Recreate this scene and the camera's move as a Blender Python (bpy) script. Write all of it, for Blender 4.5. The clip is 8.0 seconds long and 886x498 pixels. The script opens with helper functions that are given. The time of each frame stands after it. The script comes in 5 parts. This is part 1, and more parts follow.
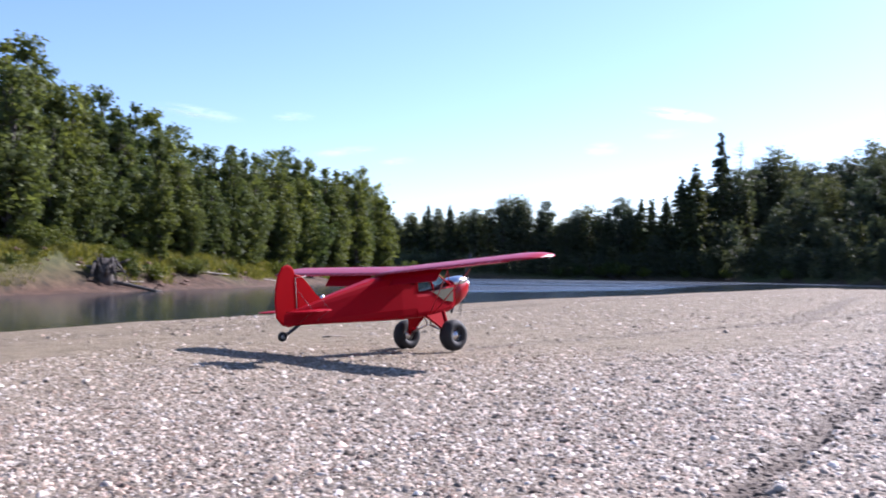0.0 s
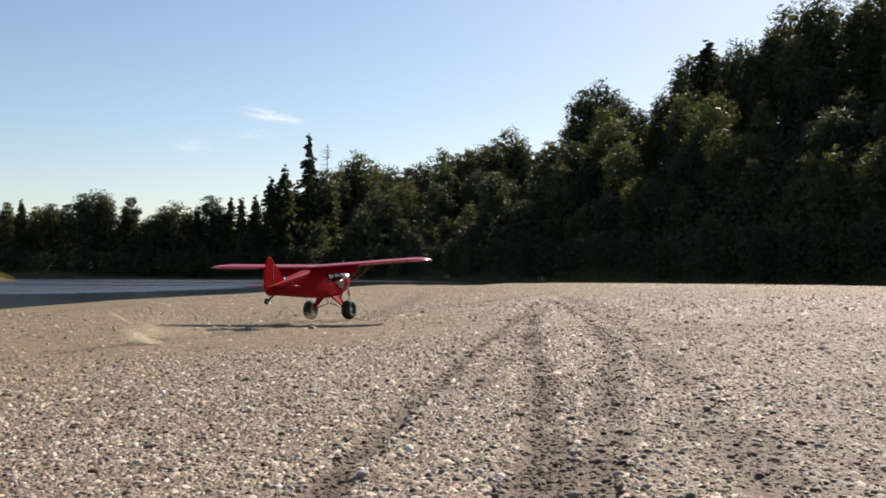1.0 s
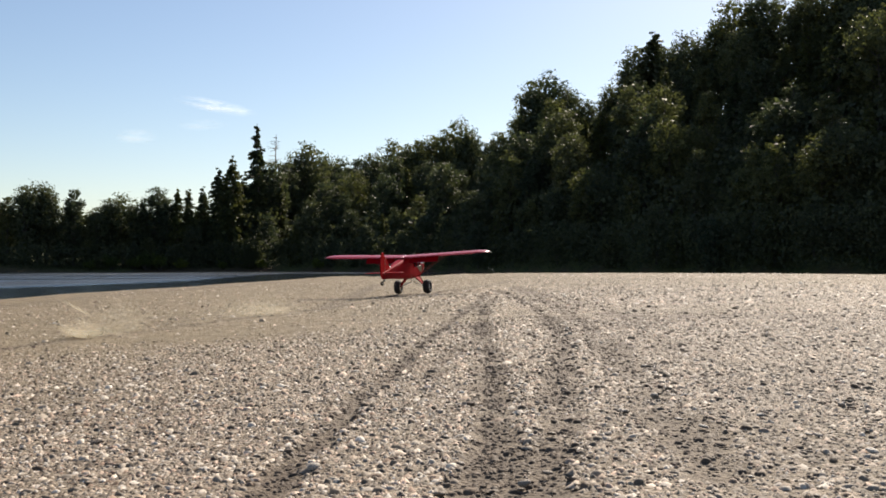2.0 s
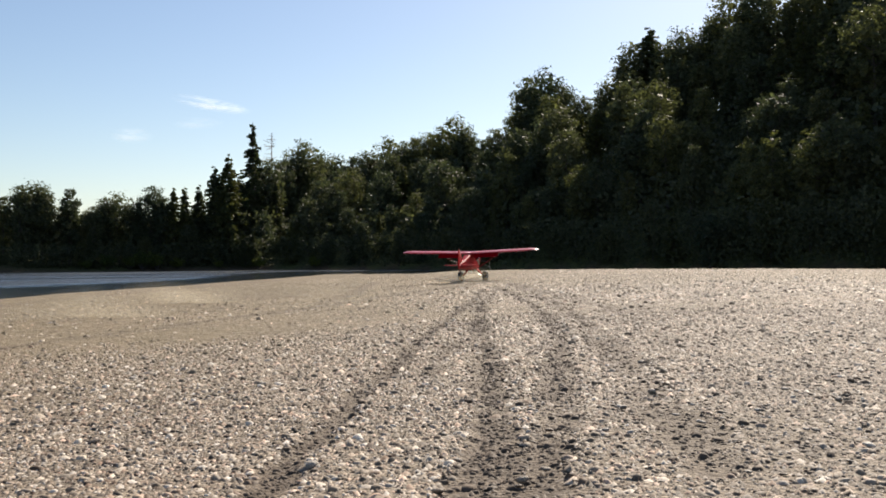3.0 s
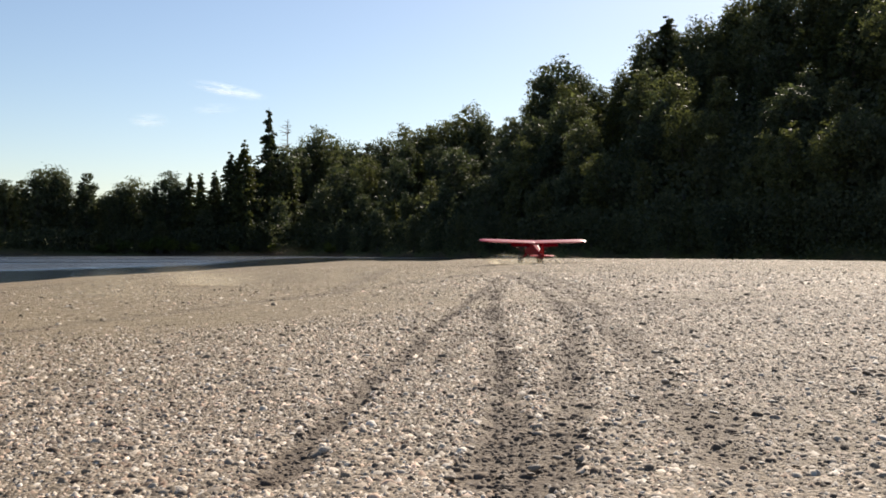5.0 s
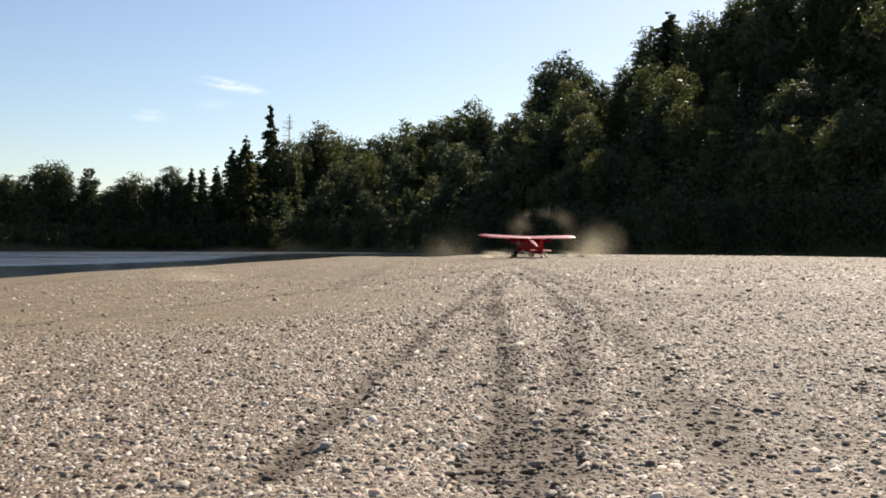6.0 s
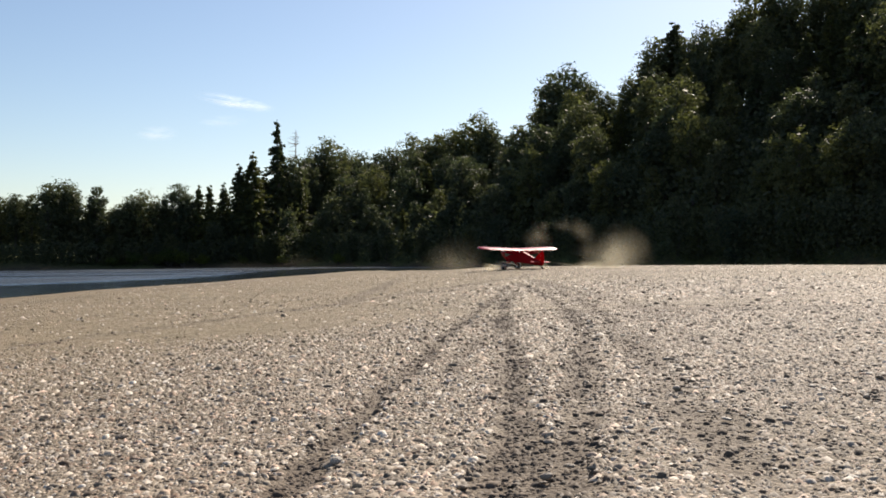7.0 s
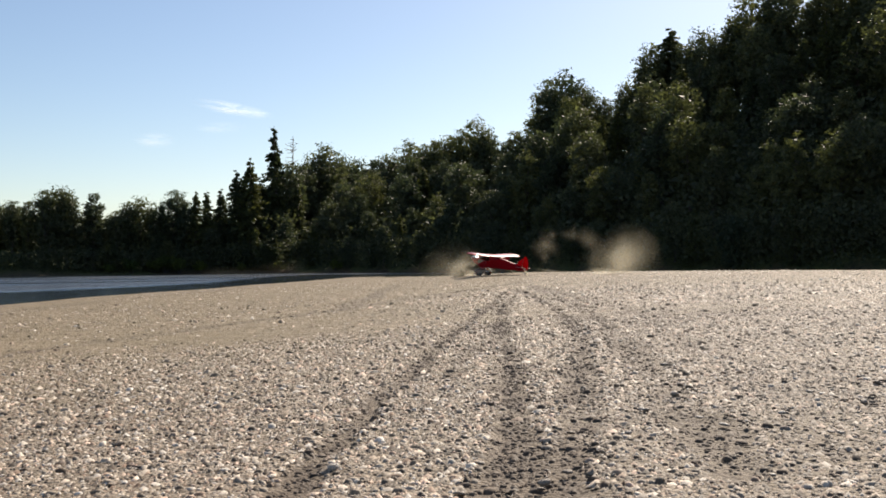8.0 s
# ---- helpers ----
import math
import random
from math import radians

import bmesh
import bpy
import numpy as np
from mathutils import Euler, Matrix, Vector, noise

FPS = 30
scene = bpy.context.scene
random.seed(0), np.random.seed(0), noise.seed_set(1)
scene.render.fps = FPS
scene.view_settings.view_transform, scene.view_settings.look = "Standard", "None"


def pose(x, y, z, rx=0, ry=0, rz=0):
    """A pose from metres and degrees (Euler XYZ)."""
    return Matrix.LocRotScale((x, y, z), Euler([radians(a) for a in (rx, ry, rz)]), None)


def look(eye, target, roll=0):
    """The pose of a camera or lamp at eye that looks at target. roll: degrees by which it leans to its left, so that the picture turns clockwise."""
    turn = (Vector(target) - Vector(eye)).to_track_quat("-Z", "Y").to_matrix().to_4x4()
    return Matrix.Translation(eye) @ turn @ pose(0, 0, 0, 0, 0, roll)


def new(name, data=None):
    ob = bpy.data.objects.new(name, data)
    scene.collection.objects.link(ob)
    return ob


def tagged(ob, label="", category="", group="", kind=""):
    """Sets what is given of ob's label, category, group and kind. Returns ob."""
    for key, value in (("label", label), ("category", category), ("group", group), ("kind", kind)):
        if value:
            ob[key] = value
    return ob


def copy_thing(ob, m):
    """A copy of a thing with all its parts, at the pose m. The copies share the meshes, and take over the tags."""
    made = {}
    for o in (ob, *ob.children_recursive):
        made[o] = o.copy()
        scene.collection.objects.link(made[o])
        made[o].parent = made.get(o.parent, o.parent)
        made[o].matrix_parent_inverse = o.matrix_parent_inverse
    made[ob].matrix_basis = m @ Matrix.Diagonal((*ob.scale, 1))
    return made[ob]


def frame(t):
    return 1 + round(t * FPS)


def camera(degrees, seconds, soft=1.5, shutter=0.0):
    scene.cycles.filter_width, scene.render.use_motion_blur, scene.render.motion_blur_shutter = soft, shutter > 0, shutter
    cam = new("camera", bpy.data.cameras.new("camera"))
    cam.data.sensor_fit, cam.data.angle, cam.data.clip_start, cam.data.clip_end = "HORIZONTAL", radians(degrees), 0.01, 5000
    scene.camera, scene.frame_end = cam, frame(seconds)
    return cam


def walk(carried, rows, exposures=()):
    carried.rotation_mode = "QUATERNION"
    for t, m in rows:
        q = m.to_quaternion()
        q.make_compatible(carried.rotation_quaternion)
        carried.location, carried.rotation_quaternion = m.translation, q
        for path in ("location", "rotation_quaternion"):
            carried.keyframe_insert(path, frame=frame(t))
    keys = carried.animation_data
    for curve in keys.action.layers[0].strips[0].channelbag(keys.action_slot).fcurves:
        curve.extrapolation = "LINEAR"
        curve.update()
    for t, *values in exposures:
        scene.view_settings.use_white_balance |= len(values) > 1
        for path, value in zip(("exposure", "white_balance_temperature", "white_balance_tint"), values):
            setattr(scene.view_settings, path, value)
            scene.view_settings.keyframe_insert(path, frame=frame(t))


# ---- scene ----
import itertools

cam = camera(49.7, 8.0, soft=1.75, shutter=0.12)

EYE = (0.0, 0.0, 1.65)
# seconds, yaw, pitch, roll of the hand-held camera
TURNS = [
    (0, 13.28, 1.05, -0.76),
    (0.2, 5.76, 0.42, -1.15),
    (0.4, 0.14, 0.42, -0.91),
    (0.5, -2.34, 0.60, -0.60),
    (0.6, -4.27, 0.52, -0.44),
    (0.8, -7.76, 0.72, -0.14),
    (1, -10.94, 1.22, -0.42),
    (1.2, -12.78, 1.17, -0.17),
    (1.5, -14.27, 0.95, 0.03),
    (2.8, -13.17, 0.46, -0.03),
    (3, -14.11, 0.52, 0.35),
    (3.5, -15.00, 0.35, 0.00),
    (4, -14.94, -0.41, -0.13),
    (4.5, -13.32, -0.13, -0.19),
    (6, -13.14, -0.47, -0.34),
    (6.5, -12.37, -0.08, 0.07),
    (7, -12.69, 0.33, 0.45),
    (7.5, -13.11, 0.69, 0.48),
    (8, -12.85, 0.69, 0.56),
]
walk(cam, [(t, pose(*EYE, 90 + p, r, y)) for t, y, p, r in TURNS],
     exposures=[(0.0, 1.53, 5550, 25), (0.2, 1.26, 5900, 24), (0.4, 1.08, 6500, 17), (0.6, 0.88, 6800, 14), (0.8, 0.6, 7000, 12), (1.0, 0.78, 7000, 14), (1.4, 0.86, 7000, 13), (3.0, 0.86, 6950, 13), (8.0, 0.88, 6950, 13)])

# ---- light ----
SUN_AZ, SUN_EL = 38.0, 34.0
world = bpy.data.worlds.new("world")
scene.world = world
world.use_nodes = True
wn = world.node_tree.nodes
sky = wn.new("ShaderNodeTexSky")
sky.sky_type, sky.sun_disc = "NISHITA", False
sky.sun_elevation, sky.sun_rotation = radians(SUN_EL), radians(SUN_AZ)
sky.air_density, sky.dust_density, sky.ozone_density = 1.0, 0.45, 3.0
world.node_tree.links.new(sky.outputs[0], wn["Background"].inputs[0])
wn["Background"].inputs[1].default_value = 0.068
SUN_DIR = Vector((math.sin(radians(SUN_AZ)) * math.cos(radians(SUN_EL)), math.cos(radians(SUN_AZ)) * math.cos(radians(SUN_EL)), math.sin(radians(SUN_EL))))
sun = new("sun", bpy.data.lights.new("sun", "SUN"))
sun.data.energy, sun.data.angle, sun.data.color = 4.8, radians(0.53), (1.0, 0.93, 0.82)
sun.matrix_basis = look(SUN_DIR * 300, (0, 0, 0))


# ---- materials ----
def material(name, rough=0.6, metal=0.0):
    m = bpy.data.materials.new(name)
    m.use_nodes = True
    b = m.node_tree.nodes["Principled BSDF"]
    b.inputs["Roughness"].default_value, b.inputs["Metallic"].default_value = rough, metal
    return m, m.node_tree.nodes, m.node_tree.links, b


def ramp_node(n, stops):
    r = n.new("ShaderNodeValToRGB")
    e = r.color_ramp.elements
    while len(e) < len(stops):
        e.new(0.5)
    for k, (at, c) in enumerate(stops):
        e[k].position, e[k].color = at, (*c, 1)
    return r


def noise_node(n, l, vector, scale, detail=4.0, rough=0.55):
    t = n.new("ShaderNodeTexNoise")
    t.inputs["Scale"].default_value, t.inputs["Detail"].default_value, t.inputs["Roughness"].default_value = scale, detail, rough
    l.new(vector, t.inputs["Vector"])
    return t


def mix_colour(n, l, kind, fac, a, b):
    m = n.new("ShaderNodeMix")
    m.data_type, m.blend_type = "RGBA", kind
    for socket, v in ((m.inputs["Factor"], fac), (m.inputs["A"], a), (m.inputs["B"], b)):
        if hasattr(v, "is_linked"):
            l.new(v, socket)
        else:
            socket.default_value = v if isinstance(v, (int, float)) else (*v, 1)
    return m.outputs["Result"]


def bump(n, l, b, height, strength, distance):
    k = n.new("ShaderNodeBump")
    k.inputs["Strength"].default_value, k.inputs["Distance"].default_value = strength, distance
    l.new(height, k.inputs["Height"])
    l.new(k.outputs[0], b.inputs["Normal"])


def plain(name, colour, rough=0.5, metal=0.0, vary=0.15, scale=6.0, relief=0.0):
    """A painted, rubber or metal surface with faint stains and grain."""
    m, n, l, b = material(name, rough, metal)
    co = n.new("ShaderNodeTexCoord").outputs["Object"]
    big, fine = noise_node(n, l, co, scale), noise_node(n, l, co, scale * 14)
    r = ramp_node(n, [(0.3, tuple(c * (1 - vary) for c in colour)), (0.7, tuple(min(1, c * (1 + vary)) for c in colour))])
    l.new(mix_colour(n, l, "MIX", 0.35, big.outputs["Color"], fine.outputs["Color"]), r.inputs[0])
    l.new(r.outputs[0], b.inputs["Base Color"])
    if relief:
        bump(n, l, b, fine.outputs["Fac"], relief, 0.01)
    return m


def gravel_material():
    m, n, l, b = material("gravel", 0.85)
    co = n.new("ShaderNodeTexCoord").outputs["Object"]
    cell = n.new("ShaderNodeTexVoronoi")
    cell.inputs["Scale"].default_value = 17
    l.new(co, cell.inputs["Vector"])
    small = n.new("ShaderNodeTexVoronoi")
    small.inputs["Scale"].default_value = 46
    l.new(co, small.inputs["Vector"])
    grey = n.new("ShaderNodeSeparateColor")
    l.new(cell.outputs["Color"], grey.inputs[0])
    tones = ramp_node(n, [(0.0, (0.06, 0.048, 0.037)), (0.3, (0.14, 0.115, 0.09)), (0.65, (0.27, 0.228, 0.182)), (1.0, (0.46, 0.4, 0.335))])
    l.new(grey.outputs[0], tones.inputs[0])
    grey2 = n.new("ShaderNodeSeparateColor")
    l.new(small.outputs["Color"], grey2.inputs[0])
    tones2 = ramp_node(n, [(0.0, (0.09, 0.072, 0.057)), (1.0, (0.38, 0.32, 0.257))])
    l.new(grey2.outputs[0], tones2.inputs[0])
    stones = mix_colour(n, l, "MIX", 0.4, tones.outputs[0], tones2.outputs[0])
    patch = noise_node(n, l, co, 0.18, 5)
    pr = ramp_node(n, [(0.3, (0.7, 0.68, 0.59)), (0.7, (1.08, 1.04, 1.0))])
    l.new(patch.outputs["Fac"], pr.inputs[0])
    stones = mix_colour(n, l, "MULTIPLY", 1.0, stones, pr.outputs[0])
    mottle = noise_node(n, l, co, 1.6, 6, 0.7)
    mr = ramp_node(n, [(0.35, (0.7, 0.67, 0.62)), (0.5, (1.0, 0.99, 0.96)), (0.65, (1.16, 1.15, 1.14))])
    l.new(mottle.outputs["Fac"], mr.inputs[0])
    silt = n.new("ShaderNodeAttribute")
    silt.attribute_name = "silt"
    stones = mix_colour(n, l, "MIX", silt.outputs["Fac"], stones, (0.195, 0.153, 0.094))
    track = n.new("ShaderNodeAttribute")
    track.attribute_name = "track"
    stones = mix_colour(n, l, "MIX", track.outputs["Fac"], stones, (0.086, 0.062, 0.043))
    stones = mix_colour(n, l, "MULTIPLY", 1.0, stones, mr.outputs[0])
    soil = n.new("ShaderNodeAttribute")
    soil.attribute_name = "soil"
    earth = noise_node(n, l, co, 0.9, 6)
    er = ramp_node(n, [(0.3, (0.028, 0.016, 0.01)), (0.5, (0.07, 0.038, 0.023)), (0.75, (0.135, 0.08, 0.05))])
    l.new(earth.outputs["Fac"], er.inputs[0])
    stones = mix_colour(n, l, "MIX", soil.outputs["Fac"], stones, er.outputs[0])
    turf = n.new("ShaderNodeAttribute")
    turf.attribute_name = "turf"
    gr = ramp_node(n, [(0.3, (0.045, 0.056, 0.016)), (0.7, (0.12, 0.125, 0.038))])
    l.new(earth.outputs["Fac"], gr.inputs[0])
    stones = mix_colour(n, l, "MIX", turf.outputs["Fac"], stones, gr.outputs[0])
    l.new(stones, b.inputs["Base Color"])
    add = n.new("ShaderNodeMath")
    add.operation = "MULTIPLY_ADD"
    l.new(cell.outputs["Distance"], add.inputs[0])
    add.inputs[1].default_value = -1.0
    l.new(grey2.outputs[0], add.inputs[2])
    bump(n, l, b, add.outputs[0], 0.9, 0.028)
    b.inputs["Specular IOR Level"].default_value = 0.25
    return m


def silt_cover(x, y):
    """How far fine sandy silt fills the gaps between the stones, thickest towards the river."""
    u = x - np.interp(y, SHORE[:, 1], SHORE[:, 0])
    cover = (1 - smooth(22, 40, u - 0.12 * np.maximum(0, y - 20) + 3 * ripple(x, y, 0.2, 31))) * smooth(9, 30, np.hypot(x, y))
    fine = smooth(40, 70, np.hypot(x, y))
    return np.maximum(0.8 * cover, 0.5 * fine)


def stone_material():
    m, n, l, b = material("river_stone", 0.75)
    g = n.new("ShaderNodeNewGeometry")
    tones = ramp_node(n, [(0.0, (0.07, 0.058, 0.046)), (0.22, (0.13, 0.11, 0.088)), (0.5, (0.225, 0.192, 0.155)), (0.78, (0.4, 0.355, 0.3)), (1.0, (0.76, 0.71, 0.64))])
    l.new(g.outputs["Random Per Island"], tones.inputs[0])
    co = n.new("ShaderNodeTexCoord").outputs["Object"]
    fine = noise_node(n, l, co, 60, 3)
    fr = ramp_node(n, [(0.35, (0.8, 0.78, 0.76)), (0.65, (1.05, 1.04, 1.02))])
    l.new(fine.outputs["Fac"], fr.inputs[0])
    c = mix_colour(n, l, "MULTIPLY", 1.0, tones.outputs[0], fr.outputs[0])
    # reddish, buff, grey-green and blue-grey stones
    spread, part_of = n.new("ShaderNodeMath"), n.new("ShaderNodeMath")
    spread.operation, part_of.operation = "MULTIPLY", "FRACT"
    l.new(g.outputs["Random Per Island"], spread.inputs[0])
    spread.inputs[1].default_value = 23.0
    l.new(spread.outputs[0], part_of.inputs[0])
    hues = ramp_node(n, [(0.0, (1.2, 0.94, 0.82)), (0.3, (1.1, 1.0, 0.9)), (0.6, (1.04, 1.0, 0.94)), (1.0, (0.97, 0.97, 0.98))])
    l.new(part_of.outputs[0], hues.inputs[0])
    c = mix_colour(n, l, "MULTIPLY", 1.0, c, hues.outputs[0])
    track = n.new("ShaderNodeAttribute")
    track.attribute_name = "track"
    silt = n.new("ShaderNodeAttribute")
    silt.attribute_name = "silt"
    c = mix_colour(n, l, "MIX", silt.outputs["Fac"], c, (0.21, 0.166, 0.102))
    c = mix_colour(n, l, "MIX", track.outputs["Fac"], c, (0.092, 0.066, 0.046))
    l.new(c, b.inputs["Base Color"])
    bump(n, l, b, fine.outputs["Fac"], 0.3, 0.01)
    b.inputs["Specular IOR Level"].default_value = 0.3
    return m


def leaf_material(name, dark, light, glow, through_tint=(1.2, 1.2, 0.6)):
    """Leaves: diffuse, with light shining through them."""
    m, n, l, b = material(name, 0.6)
    g = n.new("ShaderNodeNewGeometry")
    info = n.new("ShaderNodeObjectInfo")
    mid = tuple((a + c) / 2 for a, c in zip(dark, light))
    r = ramp_node(n, [(0.0, dark), (0.6, mid), (1.0, light)])
    l.new(g.outputs["Random Per Island"], r.inputs[0])
    tint = ramp_node(n, [(0.0, (0.62, 0.72, 0.8)), (0.5, (1.0, 1.0, 1.0)), (1.0, (1.22, 1.16, 0.86))])
    l.new(info.outputs["Random"], tint.inputs[0])
    c = mix_colour(n, l, "MULTIPLY", 1.0, r.outputs[0], tint.outputs[0])
    mottle = noise_node(n, l, n.new("ShaderNodeTexCoord").outputs["Object"], 2.6, 4, 0.7)
    mr = ramp_node(n, [(0.36, (0.6, 0.62, 0.64)), (0.64, (1.25, 1.22, 1.1))])
    l.new(mottle.outputs["Fac"], mr.inputs[0])
    c = mix_colour(n, l, "MULTIPLY", 1.0, c, mr.outputs[0])
    l.new(c, b.inputs["Base Color"])
    b.inputs["Specular IOR Level"].default_value = 0.15
    t = n.new("ShaderNodeBsdfTranslucent")
    l.new(mix_colour(n, l, "MULTIPLY", 1.0, c, through_tint), t.inputs[0])
    mx = n.new("ShaderNodeMixShader")
    mx.inputs[0].default_value = glow
    l.new(b.outputs[0], mx.inputs[1])
    l.new(t.outputs[0], mx.inputs[2])
    l.new(mx.outputs[0], n["Material Output"].inputs[0])
    return m


def bark_material(name, dark, light):
    m, n, l, b = material(name, 0.9)
    co = n.new("ShaderNodeTexCoord").outputs["Object"]
    w = noise_node(n, l, co, 3, 8)
    r = ramp_node(n, [(0.3, dark), (0.7, light)])
    l.new(w.outputs["Fac"], r.inputs[0])
    l.new(r.outputs[0], b.inputs["Base Color"])
    bump(n, l, b, w.outputs["Fac"], 0.6, 0.05)
    return m


def water_material():
    m, n, l, b = material("river_water", 0.1)
    b.inputs["Base Color"].default_value = (0.014, 0.022, 0.03, 1)
    b.inputs["IOR"].default_value = 1.33
    co = n.new("ShaderNodeTexCoord").outputs["Object"]
    mp = n.new("ShaderNodeMapping")
    mp.inputs["Scale"].default_value = (1.0, 1.6, 1.0)
    l.new(co, mp.inputs[0])
    calm, chop = noise_node(n, l, mp.outputs[0], 0.35, 3), noise_node(n, l, mp.outputs[0], 1.4, 5, 0.6)
    riffle = n.new("ShaderNodeAttribute")
    riffle.attribute_name = "riffle"
    a = n.new("ShaderNodeMath")
    a.operation = "MULTIPLY"
    l.new(chop.outputs["Fac"], a.inputs[0])
    s = n.new("ShaderNodeMath")
    s.operation = "MULTIPLY_ADD"
    l.new(calm.outputs["Fac"], s.inputs[0])
    s.inputs[1].default_value = 0.05
    l.new(a.outputs[0], s.inputs[2])
    bump(n, l, b, s.outputs[0], 1.0, 0.3)
    rr = n.new("ShaderNodeMath")
    rr.operation = "MULTIPLY_ADD"
    mp2 = n.new("ShaderNodeMapping")
    mp2.inputs["Scale"].default_value = (0.016, 0.16, 1.0)
    l.new(co, mp2.inputs[0])
    streak = noise_node(n, l, mp2.outputs[0], 1.0, 4)
    sr = ramp_node(n, [(0.42, (0.05, 0.05, 0.05)), (0.54, (1.4, 1.4, 1.4))])
    l.new(streak.outputs["Fac"], sr.inputs[0])
    sm = n.new("ShaderNodeMath")
    sm.operation = "MULTIPLY"
    l.new(sr.outputs[0], sm.inputs[0])
    l.new(riffle.outputs["Fac"], sm.inputs[1])
    l.new(sm.outputs[0], rr.inputs[0])
    l.new(sm.outputs[0], a.inputs[1])
    rr.inputs[1].default_value, rr.inputs[2].default_value = 0.3, 0.11
    l.new(rr.outputs[0], b.inputs["Roughness"])
    return m


def paint_material(name, colour, glow, coat=0.15, coat_rough=0.08, rough=0.32, shine=0.2):
    """Doped fabric: glossy paint through which some sunlight shines."""
    m, n, l, b = material(name, rough)
    co = n.new("ShaderNodeTexCoord").outputs["Object"]
    big, fine = noise_node(n, l, co, 1.3), noise_node(n, l, co, 30)
    r = ramp_node(n, [(0.3, tuple(c * 0.85 for c in colour)), (0.7, colour)])
    l.new(mix_colour(n, l, "MIX", 0.3, big.outputs["Color"], fine.outputs["Color"]), r.inputs[0])
    l.new(r.outputs[0], b.inputs["Base Color"])
    b.inputs["Coat Weight"].default_value, b.inputs["Coat Roughness"].default_value = coat, coat_rough
    b.inputs["Specular IOR Level"].default_value = shine
    bump(n, l, b, big.outputs["Fac"], 0.08, 0.02)
    if glow:
        t = n.new("ShaderNodeBsdfTranslucent")
        l.new(r.outputs[0], t.inputs[0])
        mx = n.new("ShaderNodeMixShader")
        mx.inputs[0].default_value = glow
        l.new(b.outputs[0], mx.inputs[1])
        l.new(t.outputs[0], mx.inputs[2])
        l.new(mx.outputs[0], n["Material Output"].inputs[0])
    return m


def dust_material():
    """Fine dust in the air: pale, lets most light pass, thinnest where its body fades."""
    m, n, l, b = material("airborne_dust", 1.0)
    body = n.new("ShaderNodeAttribute")
    body.attribute_name = "body"
    t, d, clear = n.new("ShaderNodeBsdfTranslucent"), n.new("ShaderNodeBsdfDiffuse"), n.new("ShaderNodeBsdfTransparent")
    co = n.new("ShaderNodeTexCoord").outputs["Object"]
    w = noise_node(n, l, co, 1.2, 4)
    r = ramp_node(n, [(0.3, (0.64, 0.585, 0.44)), (0.7, (0.75, 0.69, 0.54))])
    l.new(w.outputs["Fac"], r.inputs[0])
    l.new(r.outputs[0], t.inputs[0])
    l.new(r.outputs[0], d.inputs[0])
    mix, out = n.new("ShaderNodeMixShader"), n.new("ShaderNodeMixShader")
    mix.inputs[0].default_value = 0.6
    l.new(d.outputs[0], mix.inputs[1])
    l.new(t.outputs[0], mix.inputs[2])
    l.new(body.outputs["Fac"], out.inputs[0])
    l.new(clear.outputs[0], out.inputs[1])
    l.new(mix.outputs[0], out.inputs[2])
    l.new(out.outputs[0], n["Material Output"].inputs[0])
    return m


def glass_material():
    m, n, l, b = material("tinted_glass", 0.03)
    b.inputs["Base Color"].default_value = (0.42, 0.44, 0.4, 1)
    b.inputs["Transmission Weight"].default_value, b.inputs["IOR"].default_value = 1.0, 1.1
    return m


GRAVEL, STONE, WATER = gravel_material(), stone_material(), water_material()
LEAF_COTTON = leaf_material("cottonwood_leaves", (0.066, 0.084, 0.034), (0.145, 0.172, 0.064), 0.42)
LEAF_MAPLE = leaf_material("broadleaf_leaves", (0.062, 0.07, 0.045), (0.125, 0.135, 0.078), 0.36, (1.05, 1.12, 0.7))
LEAF_FIR = leaf_material("fir_needles", (0.05, 0.06, 0.036), (0.1, 0.112, 0.056), 0.38)
LEAF_BUSH = leaf_material("bush_leaves", (0.05, 0.07, 0.018), (0.15, 0.17, 0.045), 0.35)
GRASS = leaf_material("dry_grass", (0.075, 0.085, 0.02), (0.22, 0.21, 0.06), 0.35)
BARK = bark_material("grey_bark", (0.035, 0.03, 0.025), (0.12, 0.1, 0.085))
DEADWOOD = bark_material("bleached_wood", (0.16, 0.13, 0.1), (0.42, 0.37, 0.31))
RED = paint_material("red_doped_fabric", (0.32, 0.0022, 0.009), 0.0, 0.03, 0.06, 0.45, 0.06)
# the same red fabric, its colour brightened for the sun behind the tail
RED_TAIL_LIT = paint_material("red_tail_fabric_lit", (0.52, 0.004, 0.008), 0.4, 0.05, 0.1, 0.45, 0.08)
RED_COWL = paint_material("red_cowl_paint", (0.36, 0.003, 0.007), 0.0, 0.5, 0.12)
RED_WING = paint_material("red_wing_fabric", (0.5, 0.014, 0.03), 0.2, 0.5, 0.35)
RUBBER = plain("black_rubber", (0.011, 0.011, 0.012), 0.75, relief=0.3)
STEEL = plain("dark_steel", (0.09, 0.09, 0.095), 0.4, 0.8)
ALLOY = plain("bare_aluminium", (0.75, 0.75, 0.74), 0.36, 1.0)
BLACK = plain("black_paint", (0.02, 0.02, 0.022), 0.35)
WHITE = plain("white_paint", (0.8, 0.8, 0.78), 0.3)
CABIN = plain("dark_cabin_lining", (0.05, 0.045, 0.042), 0.8)
GLASS = glass_material()
DUST = dust_material()


